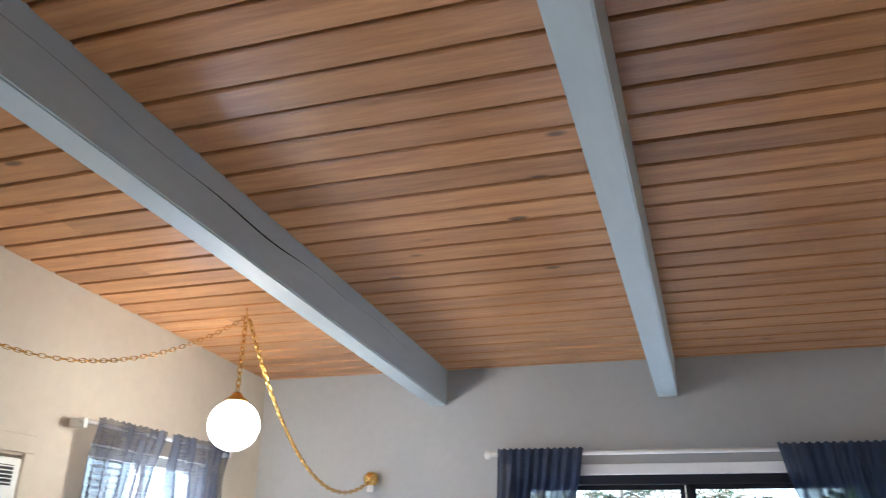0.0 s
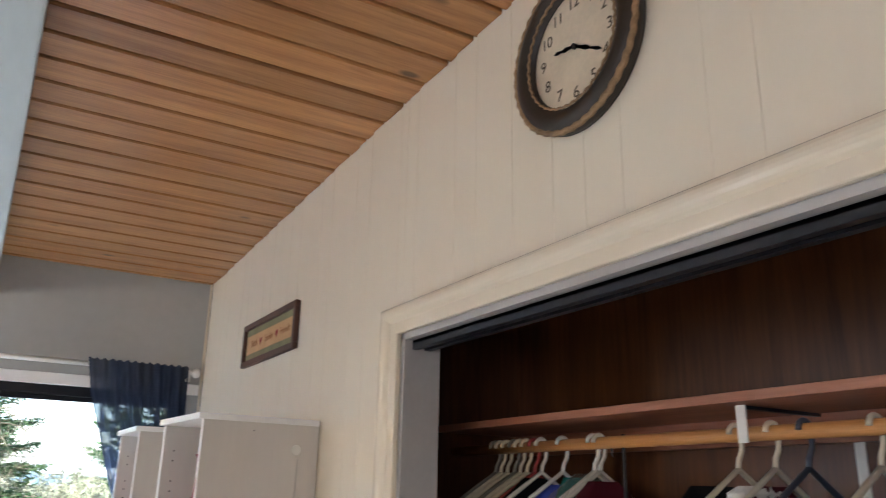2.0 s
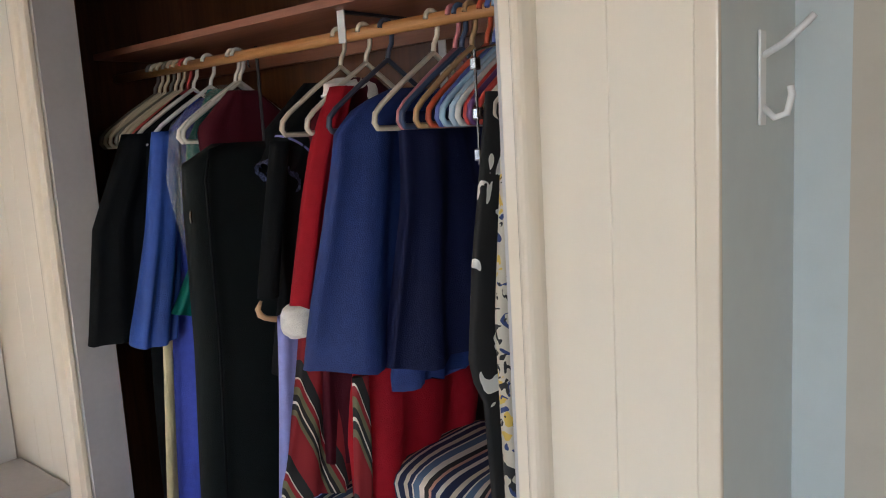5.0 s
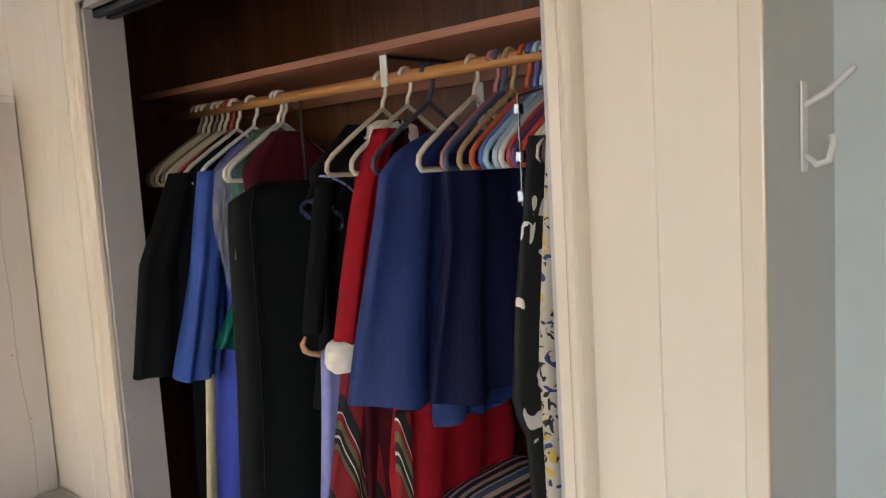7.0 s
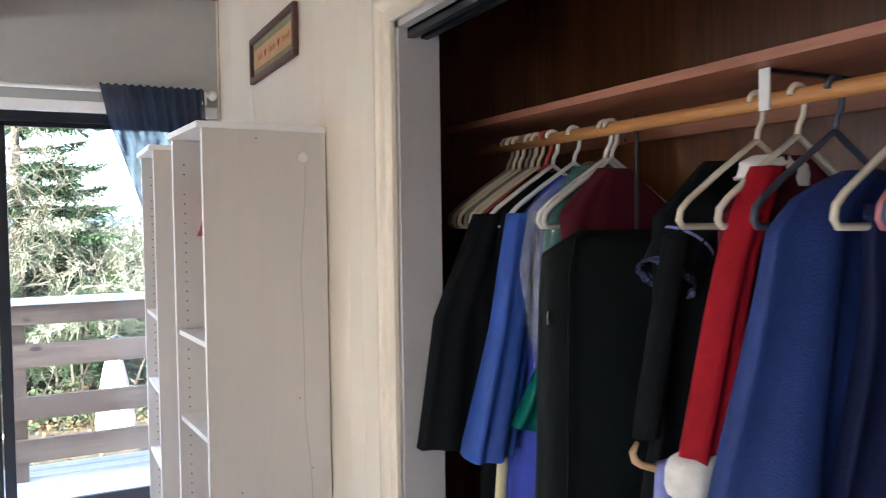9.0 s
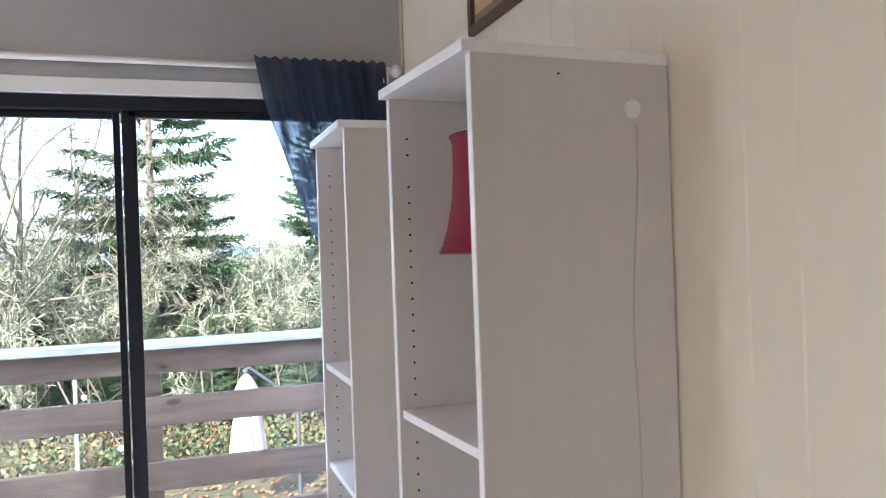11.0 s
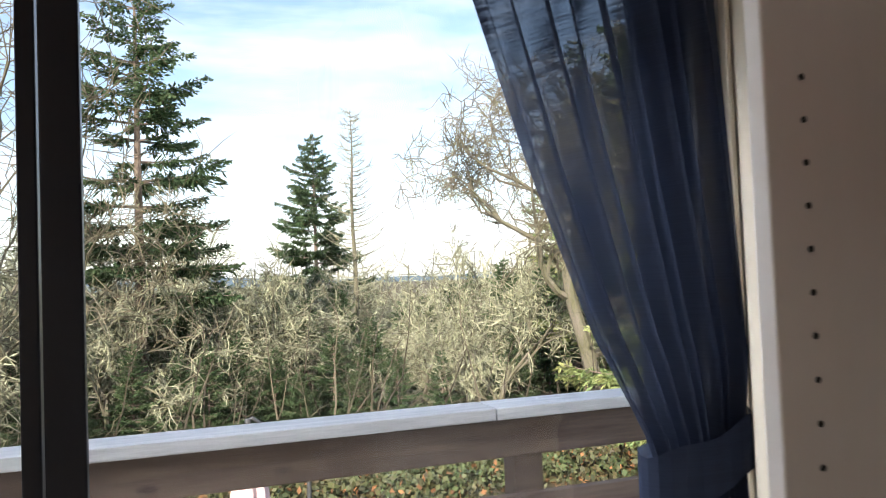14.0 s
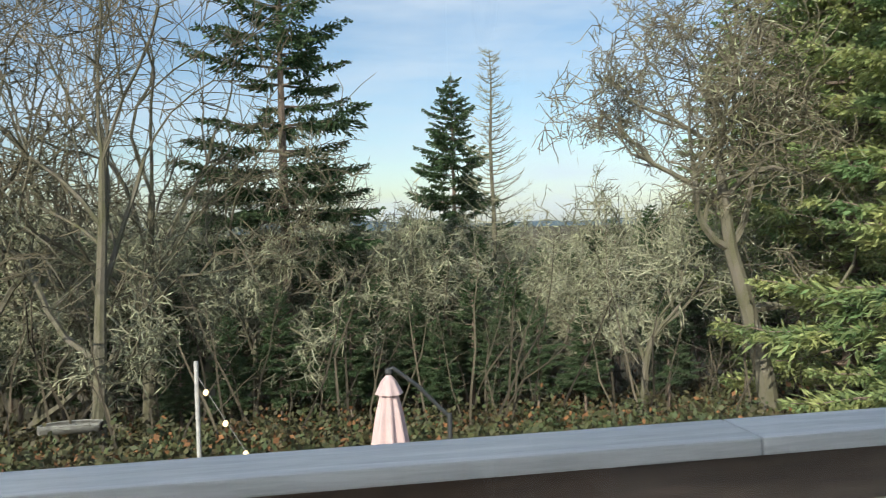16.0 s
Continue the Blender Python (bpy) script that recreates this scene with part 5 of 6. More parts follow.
# folded blankets heaped at the bottom of the closet
bl = thing("blanket_pile", (1.72, 1.25, 0), "pile of folded striped blankets in the closet", "blankets")
for i, (z0, z1, dx, dy) in enumerate(((0.02, 0.20, 0, 0), (0.20, 0.38, 0.02, 0.02), (0.38, 0.53, -0.01, -0.03), (0.53, 0.66, 0.04, -0.14))):
    bm = bmesh.new()
    w, d = (0.40, 0.26) if i < 3 else (0.26, 0.20)
    n = 22
    grid = []
    for k in range(n):
        a = 2 * math.pi * k / n
        ca, sa = math.cos(a), math.sin(a)
        zz = (z0 + z1) / 2 + (z1 - z0) / 2 * math.copysign(abs(sa) ** 0.6, sa)
        xx = dx + d * math.copysign(abs(ca) ** 0.45, ca)
        grid.append([bm.verts.new((xx + 0.012 * math.sin(9 * u * w + k), dy + w * u, zz + 0.012 * math.sin(6 * u + i + a))) for u in np.linspace(-1, 1, 18)])
    for k in range(n):
        for j in range(17):
            bm.faces.new((grid[k][j], grid[k][j + 1], grid[(k + 1) % n][j + 1], grid[(k + 1) % n][j]))
    bm.faces.new([g[0] for g in grid])
    bm.faces.new([g[-1] for g in grid][::-1])
    part("folded_blanket", bm, M_BLANKET, bl, smooth=True)

# ---- panel boards of the closet wall ----
GROOVES = [0.418, 0.541, 0.763, 0.879, 1.103, 1.212, 1.435, 1.55, 1.659, 1.818, 1.985, 2.095, 2.318, 2.43, 2.655, 2.77, 2.99, 3.10, 3.325, 3.44, 3.66, 3.775, 4.0, 4.11, 4.335, 4.45, 4.728]
for ya, yb in zip(GROOVES, GROOVES[1:]):
    a, b = ya, yb
    spans = []
    if b <= CY0 or a >= CY1:
        spans = [(a, b, 0.0)]
    else:
        if a < CY0:
            spans.append((a, CY0 - 0.001, 0.0))
        if b > CY1:
            spans.append((CY1 + 0.001, b, 0.0))
        spans.append((max(a, CY0), min(b, CY1), CZ + 0.002))
    for p, q, z in spans:
        if q - p > 0.004:
            bm = bmesh.new()
            zt = ceil_z((p + q) / 2) - 0.004
            vs = [bm.verts.new(c) for c in ((XW + 0.0018, p, z), (XW + 0.0018, q, z), (XW + 0.0018, q, zt), (XW + 0.0018, p, zt), (XW, p + 0.0016, z), (XW, q - 0.0016, z), (XW, q - 0.0016, zt), (XW, p + 0.0016, zt))]
            for f in ((4, 5, 6, 7), (0, 4, 7, 3), (5, 1, 2, 6), (7, 6, 2, 3), (0, 1, 5, 4)):
                bm.faces.new([vs[i] for i in f])
            part("panel_board", bm, M_CREAM, wall_east)

# ---- umbrella and light pole in the yard ----
M_PINK = mat("faded_pink_canvas", (0.66, 0.50, 0.50), 0.85, vary=0.1, scale=4, bump=0.2)
M_POLEGREY = mat("dark_grey_pole", (0.08, 0.085, 0.09), 0.5, 0.4)
M_POLEWHITE = mat("weathered_white_pole", (0.55, 0.55, 0.54), 0.6, vary=0.3, scale=8)
M_BULB = glow("warm_string_bulb", (1.0, 0.62, 0.25), 3.0)
um = thing("patio_umbrella", (1.40, 15.0, -2.95), "closed pale pink cantilever patio umbrella", "umbrella")
bm = bmesh.new()
rings = []
for z, r, amp in ((2.44, 0.03, 0.0), (2.36, 0.10, 0.02), (2.18, 0.185, 0.06), (2.176, 0.115, 0.08), (1.9, 0.17, 0.14), (1.5, 0.225, 0.18), (1.05, 0.27, 0.22), (0.8, 0.25, 0.22)):
    rings.append([bm.verts.new((r * (1 + amp * math.cos(8 * a)) * math.cos(a), r * (1 + amp * math.cos(8 * a)) * math.sin(a), z)) for a in np.linspace(0, 6.283, 65)[:-1]])
for r0, r1 in zip(rings, rings[1:]):
    for k in range(64):
        bm.faces.new((r0[k], r0[(k + 1) % 64], r1[(k + 1) % 64], r1[k]))
bm.faces.new(rings[0])
part("canopy", bm, M_PINK, um)
part("hub", lathe([(0.0, 2.53), (0.045, 2.52), (0.05, 2.47), (0.03, 2.43), (0.0, 2.43)], 14), M_POLEGREY, um)
part("arm", tube([(0, 0, 2.5), (0.06, 0, 2.53), (0.4, 0.0, 2.26), (0.83, 0.0, 1.80)], 0.028, 8), M_POLEGREY, um)
part("mast", tube([(0.83, 0, 0), (0.83, 0, 1.85)], 0.035, 10), M_POLEGREY, um)
part("base_plate", box(0.45, 1.2, -0.35, 0.35, -0.05, 0.06, 0.02), M_POLEGREY, um)
lpx, lpy = -1.42, 17.0
lp = thing("light_pole", (lpx, lpy, -3.05), "weathered white pole carrying string lights", "pole")
part("post", tube([(0, 0, -0.1), (0, 0, 2.55)], 0.035, 10), M_POLEWHITE, lp)
wire = sag((0, 0, 2.35), (1.7, -1.5, 0.2), 0.10, 12)
part("wire", tube(wire, 0.008, 5), M_BLACKP, lp)
for i in (1, 3, 5, 7, 9):
    part("bulb", lathe([(0.0, -0.10), (0.04, -0.07), (0.045, -0.04), (0.02, 0.0), (0.0, 0.0)], 10, None, "Z", wire[i]), M_BULB, lp, "warm glowing bulb")

# pale upturned boat lying under the trees
M_HULL = mat("pale_weathered_hull", (0.36, 0.36, 0.33), 0.6, vary=0.2, scale=4)
bt = thing("small_boat", (-5.1, 23.0, -3.0), "pale small boat lying under the trees", "boat")
bm = bmesh.new()
rings = []
for i, (x, w, h) in enumerate(((-1.1, 0.02, 0.30), (-0.9, 0.25, 0.34), (-0.3, 0.42, 0.36), (0.4, 0.42, 0.36), (1.0, 0.34, 0.34), (1.1, 0.30, 0.33))):
    rings.append([bm.verts.new((x, w * math.cos(a), 0.12 + h - h * math.sin(a))) for a in np.linspace(0, math.pi, 9)])
for r0, r1 in zip(rings, rings[1:]):
    for k in range(8):
        bm.faces.new((r0[k], r0[k + 1], r1[k + 1], r1[k]))
bm.faces.new(rings[-1])
bmesh.ops.solidify(bm, geom=bm.faces[:], thickness=0.02)
bt.scale = (0.62, 0.62, 0.62)
part("hull", bm, M_HULL, bt, smooth=True)
part("gunwale", tube([(-1.1, 0, 0.43), (-0.9, 0.25, 0.47), (-0.3, 0.42, 0.49), (0.4, 0.42, 0.49), (1.08, 0.32, 0.46), (1.08, -0.32, 0.46), (0.4, -0.42, 0.49), (-0.3, -0.42, 0.49), (-0.9, -0.25, 0.47)], 0.02, 6, True), M_HULL, bt)
part("bench", box(-0.1, 0.12, -0.41, 0.41, 0.36, 0.385, 0.004), M_HULL, bt)

# ---- outside: ground, hills, trees ----
M_GROUND = mat("leaf_litter_ground", (0.12, 0.085, 0.045), 0.95, vary=0.3, scale=0.6, bump=0.5, bump_scale=6, second=(0.05, 0.06, 0.025))
M_HILL = mat("haze_tinted_wooded_hills", (0.10, 0.15, 0.20), 1.0, vary=0.15, scale=0.01)
M_BARK = mat("grey_bark", (0.17, 0.15, 0.125), 0.9, vary=0.3, scale=5, bump=0.6, bump_scale=25, stretch=(1, 1, 0.25), second=(0.10, 0.105, 0.045))
M_FIRBARK = mat("fir_bark", (0.26, 0.20, 0.16), 0.9, vary=0.3, scale=6, bump=0.6, bump_scale=25, stretch=(1, 1, 0.2))
M_MOSS = mat("mossy_twigs", (0.33, 0.335, 0.235), 0.95, vary=0.25, scale=1.2, second=(0.10, 0.095, 0.06), per_island=0.65)
M_DARKTWIG = mat("dark_twigs", (0.19, 0.165, 0.12), 0.95, vary=0.25, scale=1.2, second=(0.09, 0.085, 0.045), per_island=0.4)
M_SAPLING = mat("brown_sapling_bark", (0.10, 0.085, 0.06), 0.95, vary=0.3, scale=1.0, per_island=0.6)
M_LICHEN = mat("pale_lichen", (0.38, 0.40, 0.28), 0.95, vary=0.3, scale=1.5, second=(0.16, 0.17, 0.08), per_island=0.5)


def foliage(name, light, dark, thin):
    """Leaves that pass some light, each one a little different, in patches of two greens."""
    m = bpy.data.materials.new(name)
    m.use_nodes = True
    nt = m.node_tree
    nt.nodes.remove(nt.nodes["Principled BSDF"])
    co, n = nt.nodes.new("ShaderNodeTexCoord"), nt.nodes.new("ShaderNodeTexNoise")
    n.inputs["Scale"].default_value, n.inputs["Detail"].default_value = 0.9, 5
    nt.links.new(co.outputs["Object"], n.inputs["Vector"])
    rp = nt.nodes.new("ShaderNodeValToRGB")
    rp.color_ramp.elements[0].position, rp.color_ramp.elements[0].color = 0.38, (*dark, 1)
    rp.color_ramp.elements[1].position, rp.color_ramp.elements[1].color = 0.62, (*light, 1)
    nt.links.new(n.outputs["Fac"], rp.inputs["Fac"])
    ge, mr, hs = nt.nodes.new("ShaderNodeNewGeometry"), nt.nodes.new("ShaderNodeMapRange"), nt.nodes.new("ShaderNodeHueSaturation")
    mr.inputs["To Min"].default_value, mr.inputs["To Max"].default_value = 0.55, 1.45
    nt.links.new(ge.outputs["Random Per Island"], mr.inputs["Value"])
    nt.links.new(mr.outputs["Result"], hs.inputs["Value"])
    nt.links.new(rp.outputs["Color"], hs.inputs["Color"])
    d, t, mx = nt.nodes.new("ShaderNodeBsdfDiffuse"), nt.nodes.new("ShaderNodeBsdfTranslucent"), nt.nodes.new("ShaderNodeMixShader")
    mx.inputs[0].default_value = thin
    nt.links.new(hs.outputs["Color"], d.inputs["Color"])
    nt.links.new(hs.outputs["Color"], t.inputs["Color"])
    nt.links.new(d.outputs[0], mx.inputs[1])
    nt.links.new(t.outputs[0], mx.inputs[2])
    nt.links.new(mx.outputs[0], nt.nodes["Material Output"].inputs["Surface"])
    return m


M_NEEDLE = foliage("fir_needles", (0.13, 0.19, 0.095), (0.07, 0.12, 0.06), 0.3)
# yellower green for the right-hand firs, with sunlight put into the brighter colour
M_NEEDLE_SUN = foliage("fir_needles_sun_in_colour", (0.44, 0.47, 0.20), (0.20, 0.31, 0.14), 0.4)
M_BRAMBLE = mat("bramble_leaves", (0.05, 0.085, 0.03), 0.7, vary=0.3, scale=1.0, second=(0.09, 0.05, 0.025), per_island=0.4)
M_DRYLEAF = mat("dry_leaves", (0.25, 0.12, 0.05), 0.9, vary=0.3, scale=2, per_island=0.4)


def ground_z(x, y):
    base = -2.95
    far = max(0.0, y - 19)
    return base - 0.16 * far * math.exp(-far / 220.0) + 0.35 * noise.noise(Vector((x * 0.09, y * 0.09, 0.3))) * min(1, max(0, y - 8) / 8)


rng = np.random.default_rng(7)


def mesh_object(name, verts, faces, material, smooth=False, parent=None):
    me = bpy.data.meshes.new(name)
    me.from_pydata([tuple(v) for v in verts], [], [tuple(f) for f in faces])
    me.materials.append(material)
    if smooth:
        me.polygons.foreach_set("use_smooth", [True] * len(me.polygons))
    ob = new(name, me)
    if parent is not None:
        ob.parent = parent
    return ob


# ground sheet: fine near the house, coarse far off
xs = np.concatenate([-np.geomspace(3000, 40, 10), np.linspace(-36, 36, 49), np.geomspace(40, 3000, 10)])
ys = np.concatenate([[-3000, -600, -100, -20], np.linspace(-4, 60, 50), np.geomspace(64, 3000, 16)])
gv = [(x, yy, ground_z(x, yy)) for yy in ys for x in xs]
nx = len(xs)
gf = [(j * nx + i, j * nx + i + 1, (j + 1) * nx + i + 1, (j + 1) * nx + i) for j in range(len(ys) - 1) for i in range(nx - 1)]
tagged(mesh_object("ground", gv, gf, M_GROUND, True), "brown leaf-littered woodland ground sloping away", "ground", "", "structure")

# hills on the horizon; their blue is distance haze put into the colour
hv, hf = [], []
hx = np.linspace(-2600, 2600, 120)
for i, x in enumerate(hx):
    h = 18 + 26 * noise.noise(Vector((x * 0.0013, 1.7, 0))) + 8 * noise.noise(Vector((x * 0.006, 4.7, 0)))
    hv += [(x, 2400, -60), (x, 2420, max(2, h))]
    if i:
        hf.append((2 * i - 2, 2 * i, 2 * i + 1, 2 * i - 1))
tagged(mesh_object("backdrop_hills", hv, hf, M_HILL), "wooded hills on the horizon, distance haze painted in as blue", "hills", "", "structure")


class Soup:
    """Collects tubes and small leaves for one mesh."""

    def __init__(self):
        self.v, self.f = [], []

    def limb(self, pts, radii, sides=5):
        base = len(self.v)
        n = len(pts)
        for i in range(n):
            d = pts[min(i + 1, n - 1)] - pts[max(i - 1, 0)]
            d = d / (np.linalg.norm(d) + 1e-9)
            a = np.cross(d, (0.31, 0.17, 0.93) if abs(d[2]) < 0.9 else (1.0, 0.1, 0.0))
            a /= np.linalg.norm(a) + 1e-9
            b = np.cross(d, a)
            for k in range(sides):
                t = 2 * math.pi * k / sides
                self.v.append(pts[i] + (a * math.cos(t) + b * math.sin(t)) * radii[i])
        for i in range(n - 1):
            for k in range(sides):
                p, q = base + i * sides + k, base + i * sides + (k + 1) % sides
                self.f.append((p, q, q + sides, p + sides))

    def leaf(self, c, along, side, l, w):
        base = len(self.v)
        self.v += [c, c + along * l * 0.5 + side * w, c + along * l, c + along * l * 0.5 - side * w]
        self.f.append((base, base + 1, base + 2, base + 3))

    def build(self, name, material, parent):
        return mesh_object(name, self.v, self.f, material, False, parent)


def unit(v):
    return v / (np.linalg.norm(v) + 1e-9)


def fir(height, radius, seed, bare=0.3, density=1.0, droop=0.25, gap=0.35, leaf=1.0):
    """A conifer: straight tapered trunk, whorls of limbs with flat sprays of needles."""
    r = np.random.default_rng(seed)
    wood_, leaves = Soup(), Soup()
    lean = r.normal(0, 0.012, 2)
    zs = np.linspace(0, height, 14)
    tp = [np.array((lean[0] * z, lean[1] * z, z)) for z in zs]
    wood_.limb(tp, [max(0.015, 0.0135 * height * (1 - z / height) ** 0.9) for z in zs], 8)
    z = height * bare
    while z < height * 0.985:
        u = (z - height * bare) / (height * (1 - bare))
        reach = radius * (1 - u) ** 0.75 * (0.45 + 0.55 * min(1, u * 5 + 0.35))
        count = int(r.integers(4, 7))
        a0 = r.uniform(0, 6.28)
        for c in range(count):
            if r.random() < 0.18:
                continue
            a = a0 + c * 6.283 / count + r.normal(0, 0.25)
            L = reach * r.uniform(0.42, 1.22) + 0.12
            out = np.array((math.cos(a), math.sin(a), 0))
            side = np.array((-math.sin(a), math.cos(a), 0))
            rise = 0.25 * u - droop * (1 - u)
            n = 6
            pts = []
            for i in range(n):
                s = i / (n - 1)
                pts.append(np.array((lean[0] * z, lean[1] * z, z)) + out * L * s + np.array((0, 0, L * (rise * s + 0.16 * s * s))) + r.normal(0, 0.02 * L, 3) * s)
            wood_.limb(pts, [0.028 * L ** 0.5 * (1 - 0.85 * i / (n - 1)) for i in range(n)], 4)
            m = int(max(7, 20 * L * density))
            for i in range(m):
                s = (0.2 + 0.8 * (i + r.random()) / m)
                k = min(n - 2, int(s * (n - 1)))
                p = pts[k] + (pts[k + 1] - pts[k]) * (s * (n - 1) - k)
                tw = L * 0.34 * (1.05 - s) ** 0.6 * r.uniform(0.5, 1.1) + 0.05
                sg = 1 if i % 2 else -1
                d = unit(out * r.uniform(0.45, 0.9) + side * sg * r.uniform(0.5, 1.0) + np.array((0, 0, r.uniform(-0.5, 0.06))))
                q = int(min(11, 4 + tw * 7))
                for j in range(q):
                    c0 = p + d * tw * (j / q)
                    al = unit(d + r.normal(0, 0.45, 3))
                    sd = unit(np.cross(al, r.normal(0, 0.9, 3) + np.array((0, 0, 1.0))))
                    leaves.leaf(c0, al, sd, min(0.30, tw * 0.30 + 0.06), leaf * (0.034 + 0.018 * r.random()))
        z += height * gap / 12 * r.uniform(0.7, 1.2) * (1.15 - 0.5 * u)
    return wood_, leaves


def oak(height, seed, spread=0.55, trunk=0.16, lichen=2.0, depth=5, lean=(0, 0), forks=3, thin=0.010, stem=None):
    """A bare crooked deciduous tree with mossy limbs and lichen on its twigs."""
    r = np.random.default_rng(seed)
    limbs, twigs, tufts = Soup(), Soup(), Soup()

    def grow(p, d, length, rad, level):
        n = 6 if level < 2 else 5 if level < depth else 3
        pts, radii = [p], [rad]
        end = rad * (0.62 if level < depth else 0.25)
        for i in range(1, n):
            bend = 0.13 + 0.09 * level
            d = unit(d + r.normal(0, bend, 3) + np.array((0, 0, 0.05)))
            pts.append(pts[-1] + d * length / (n - 1))
            radii.append(rad + (end - rad) * i / (n - 1))
        radii = [max(q, thin * (1 if i < n - 1 else 0.5)) for i, q in enumerate(radii)]
        (limbs if level <= 2 else twigs).limb(pts, radii, 7 if level == 0 else 5 if level <= 2 else 3)
        if level >= 3:
            for i in range(int(lichen * r.uniform(0.3, 1.6))):
                k = int(r.integers(0, n - 1))
                c = pts[k] + (pts[k + 1] - pts[k]) * r.random()
                al = unit(r.normal(0, 1, 3) + np.array((0, 0, -0.5)))
                sd = unit(np.cross(al, r.normal(0, 1, 3)))
                tufts.leaf(c, al, sd, r.uniform(0.12, 0.34), r.uniform(0.007, 0.015))
        if level >= depth:
            return
        kids = forks + (1 if level >= 2 else 0) + int(r.random() < 0.5)
        for c in range(kids):
            k = int(r.integers(max(1, n // 2 - 1), n)) if c else n - 1
            if level == 0 and c:
                k = int(r.integers(2, n))
            sp = spread * r.uniform(0.6, 1.5) * (0.5 if c == 0 else 1.0)
            nd = unit(d + unit(r.normal(0, 1, 3)) * sp * 1.3)
            if level < 2:
                nd = unit(nd + np.array((0, 0, 0.25)))
            grow(pts[k], nd, length * r.uniform(0.55, 0.82), radii[k] * r.uniform(0.5, 0.72), level + 1)

    if stem:
        # a bent trunk with limbs along its upper part
        pts = [np.array(p, float) for p, _ in stem]
        rads = [trunk * (1 - 0.6 * i / (len(pts) - 1)) for i in range(len(pts))]
        limbs.limb(pts, rads, 8)
        for (p, outs), rad in zip(stem, rads):
            for d in outs:
                grow(np.array(p, float), unit(np.array(d, float)), height * 0.26, rad * 0.62, 1)
    else:
        grow(np.zeros(3), unit(np.array((lean[0], lean[1], 1.0))), height * 0.36, trunk, 0)
    return limbs, twigs, tufts


def plant_fir(x, y, height, radius, seed, needle, label, **kw):
    t = thing("fir_tree", (x, y, ground_z(x, y) - 0.2), label, "tree", "conifers behind the house")
    w, l = fir(height, radius, seed, **kw)
    w.build("trunk", M_FIRBARK, t)
    tagged(l.build("crown", needle, t), kind="stuff")
    return t


def plant_oak(x, y, height, seed, label, twig_mat=None, **kw):
    t = thing("bare_tree", (x, y, ground_z(x, y) - 0.2), label, "tree", "bare trees behind the house")
    a, b, c = oak(height, seed, **kw)
    a.build("trunk", M_BARK, t)
    tagged(b.build("twigs", twig_mat or M_MOSS, t), kind="stuff")
    tagged(c.build("lichen", M_LICHEN, t), kind="stuff")
    return t


def polar(azimuth, dist):
    a = radians(azimuth)
    return 0.45 + math.sin(a) * dist, 4.46 + math.cos(a) * dist


FIRLABEL = "tall dark green fir with layered drooping limbs"
x, y = polar(-2.0, 27)
plant_fir(x, y, 18.5, 4.8, 11, M_NEEDLE, FIRLABEL, bare=0.26, density=1.1, gap=0.46, leaf=0.9)
x, y = polar(10.4, 42)
fir_b = plant_fir(x, y, 16.8, 4.0, 12, M_NEEDLE, "slender dark green fir among bare trees", bare=0.26, density=1.3, gap=0.3)
x, y = polar(29.4, 31)
plant_fir(x, y, 16.0, 2.4, 13, M_NEEDLE_SUN, "fir behind a bare oak", bare=0.3, density=0.9)
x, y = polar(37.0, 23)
fir_e = plant_fir(x, y, 15.5, 4.6, 14, M_NEEDLE_SUN, "broad green fir with dense boughs, sunlight put into its needle colour", bare=0.06, density=1.35, gap=0.3, leaf=0.85)
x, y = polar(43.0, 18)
fir_f = plant_fir(x, y, 15.0, 3.9, 15, M_NEEDLE_SUN, "broad green fir with dense boughs, sunlight put into its needle colour", bare=0.05, density=1.4, gap=0.3, leaf=0.75)
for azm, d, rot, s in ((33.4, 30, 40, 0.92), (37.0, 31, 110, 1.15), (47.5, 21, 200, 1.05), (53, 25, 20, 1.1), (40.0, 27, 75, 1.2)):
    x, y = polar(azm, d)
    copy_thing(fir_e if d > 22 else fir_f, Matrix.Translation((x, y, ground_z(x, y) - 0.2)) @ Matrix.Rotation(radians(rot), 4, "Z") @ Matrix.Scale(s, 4))
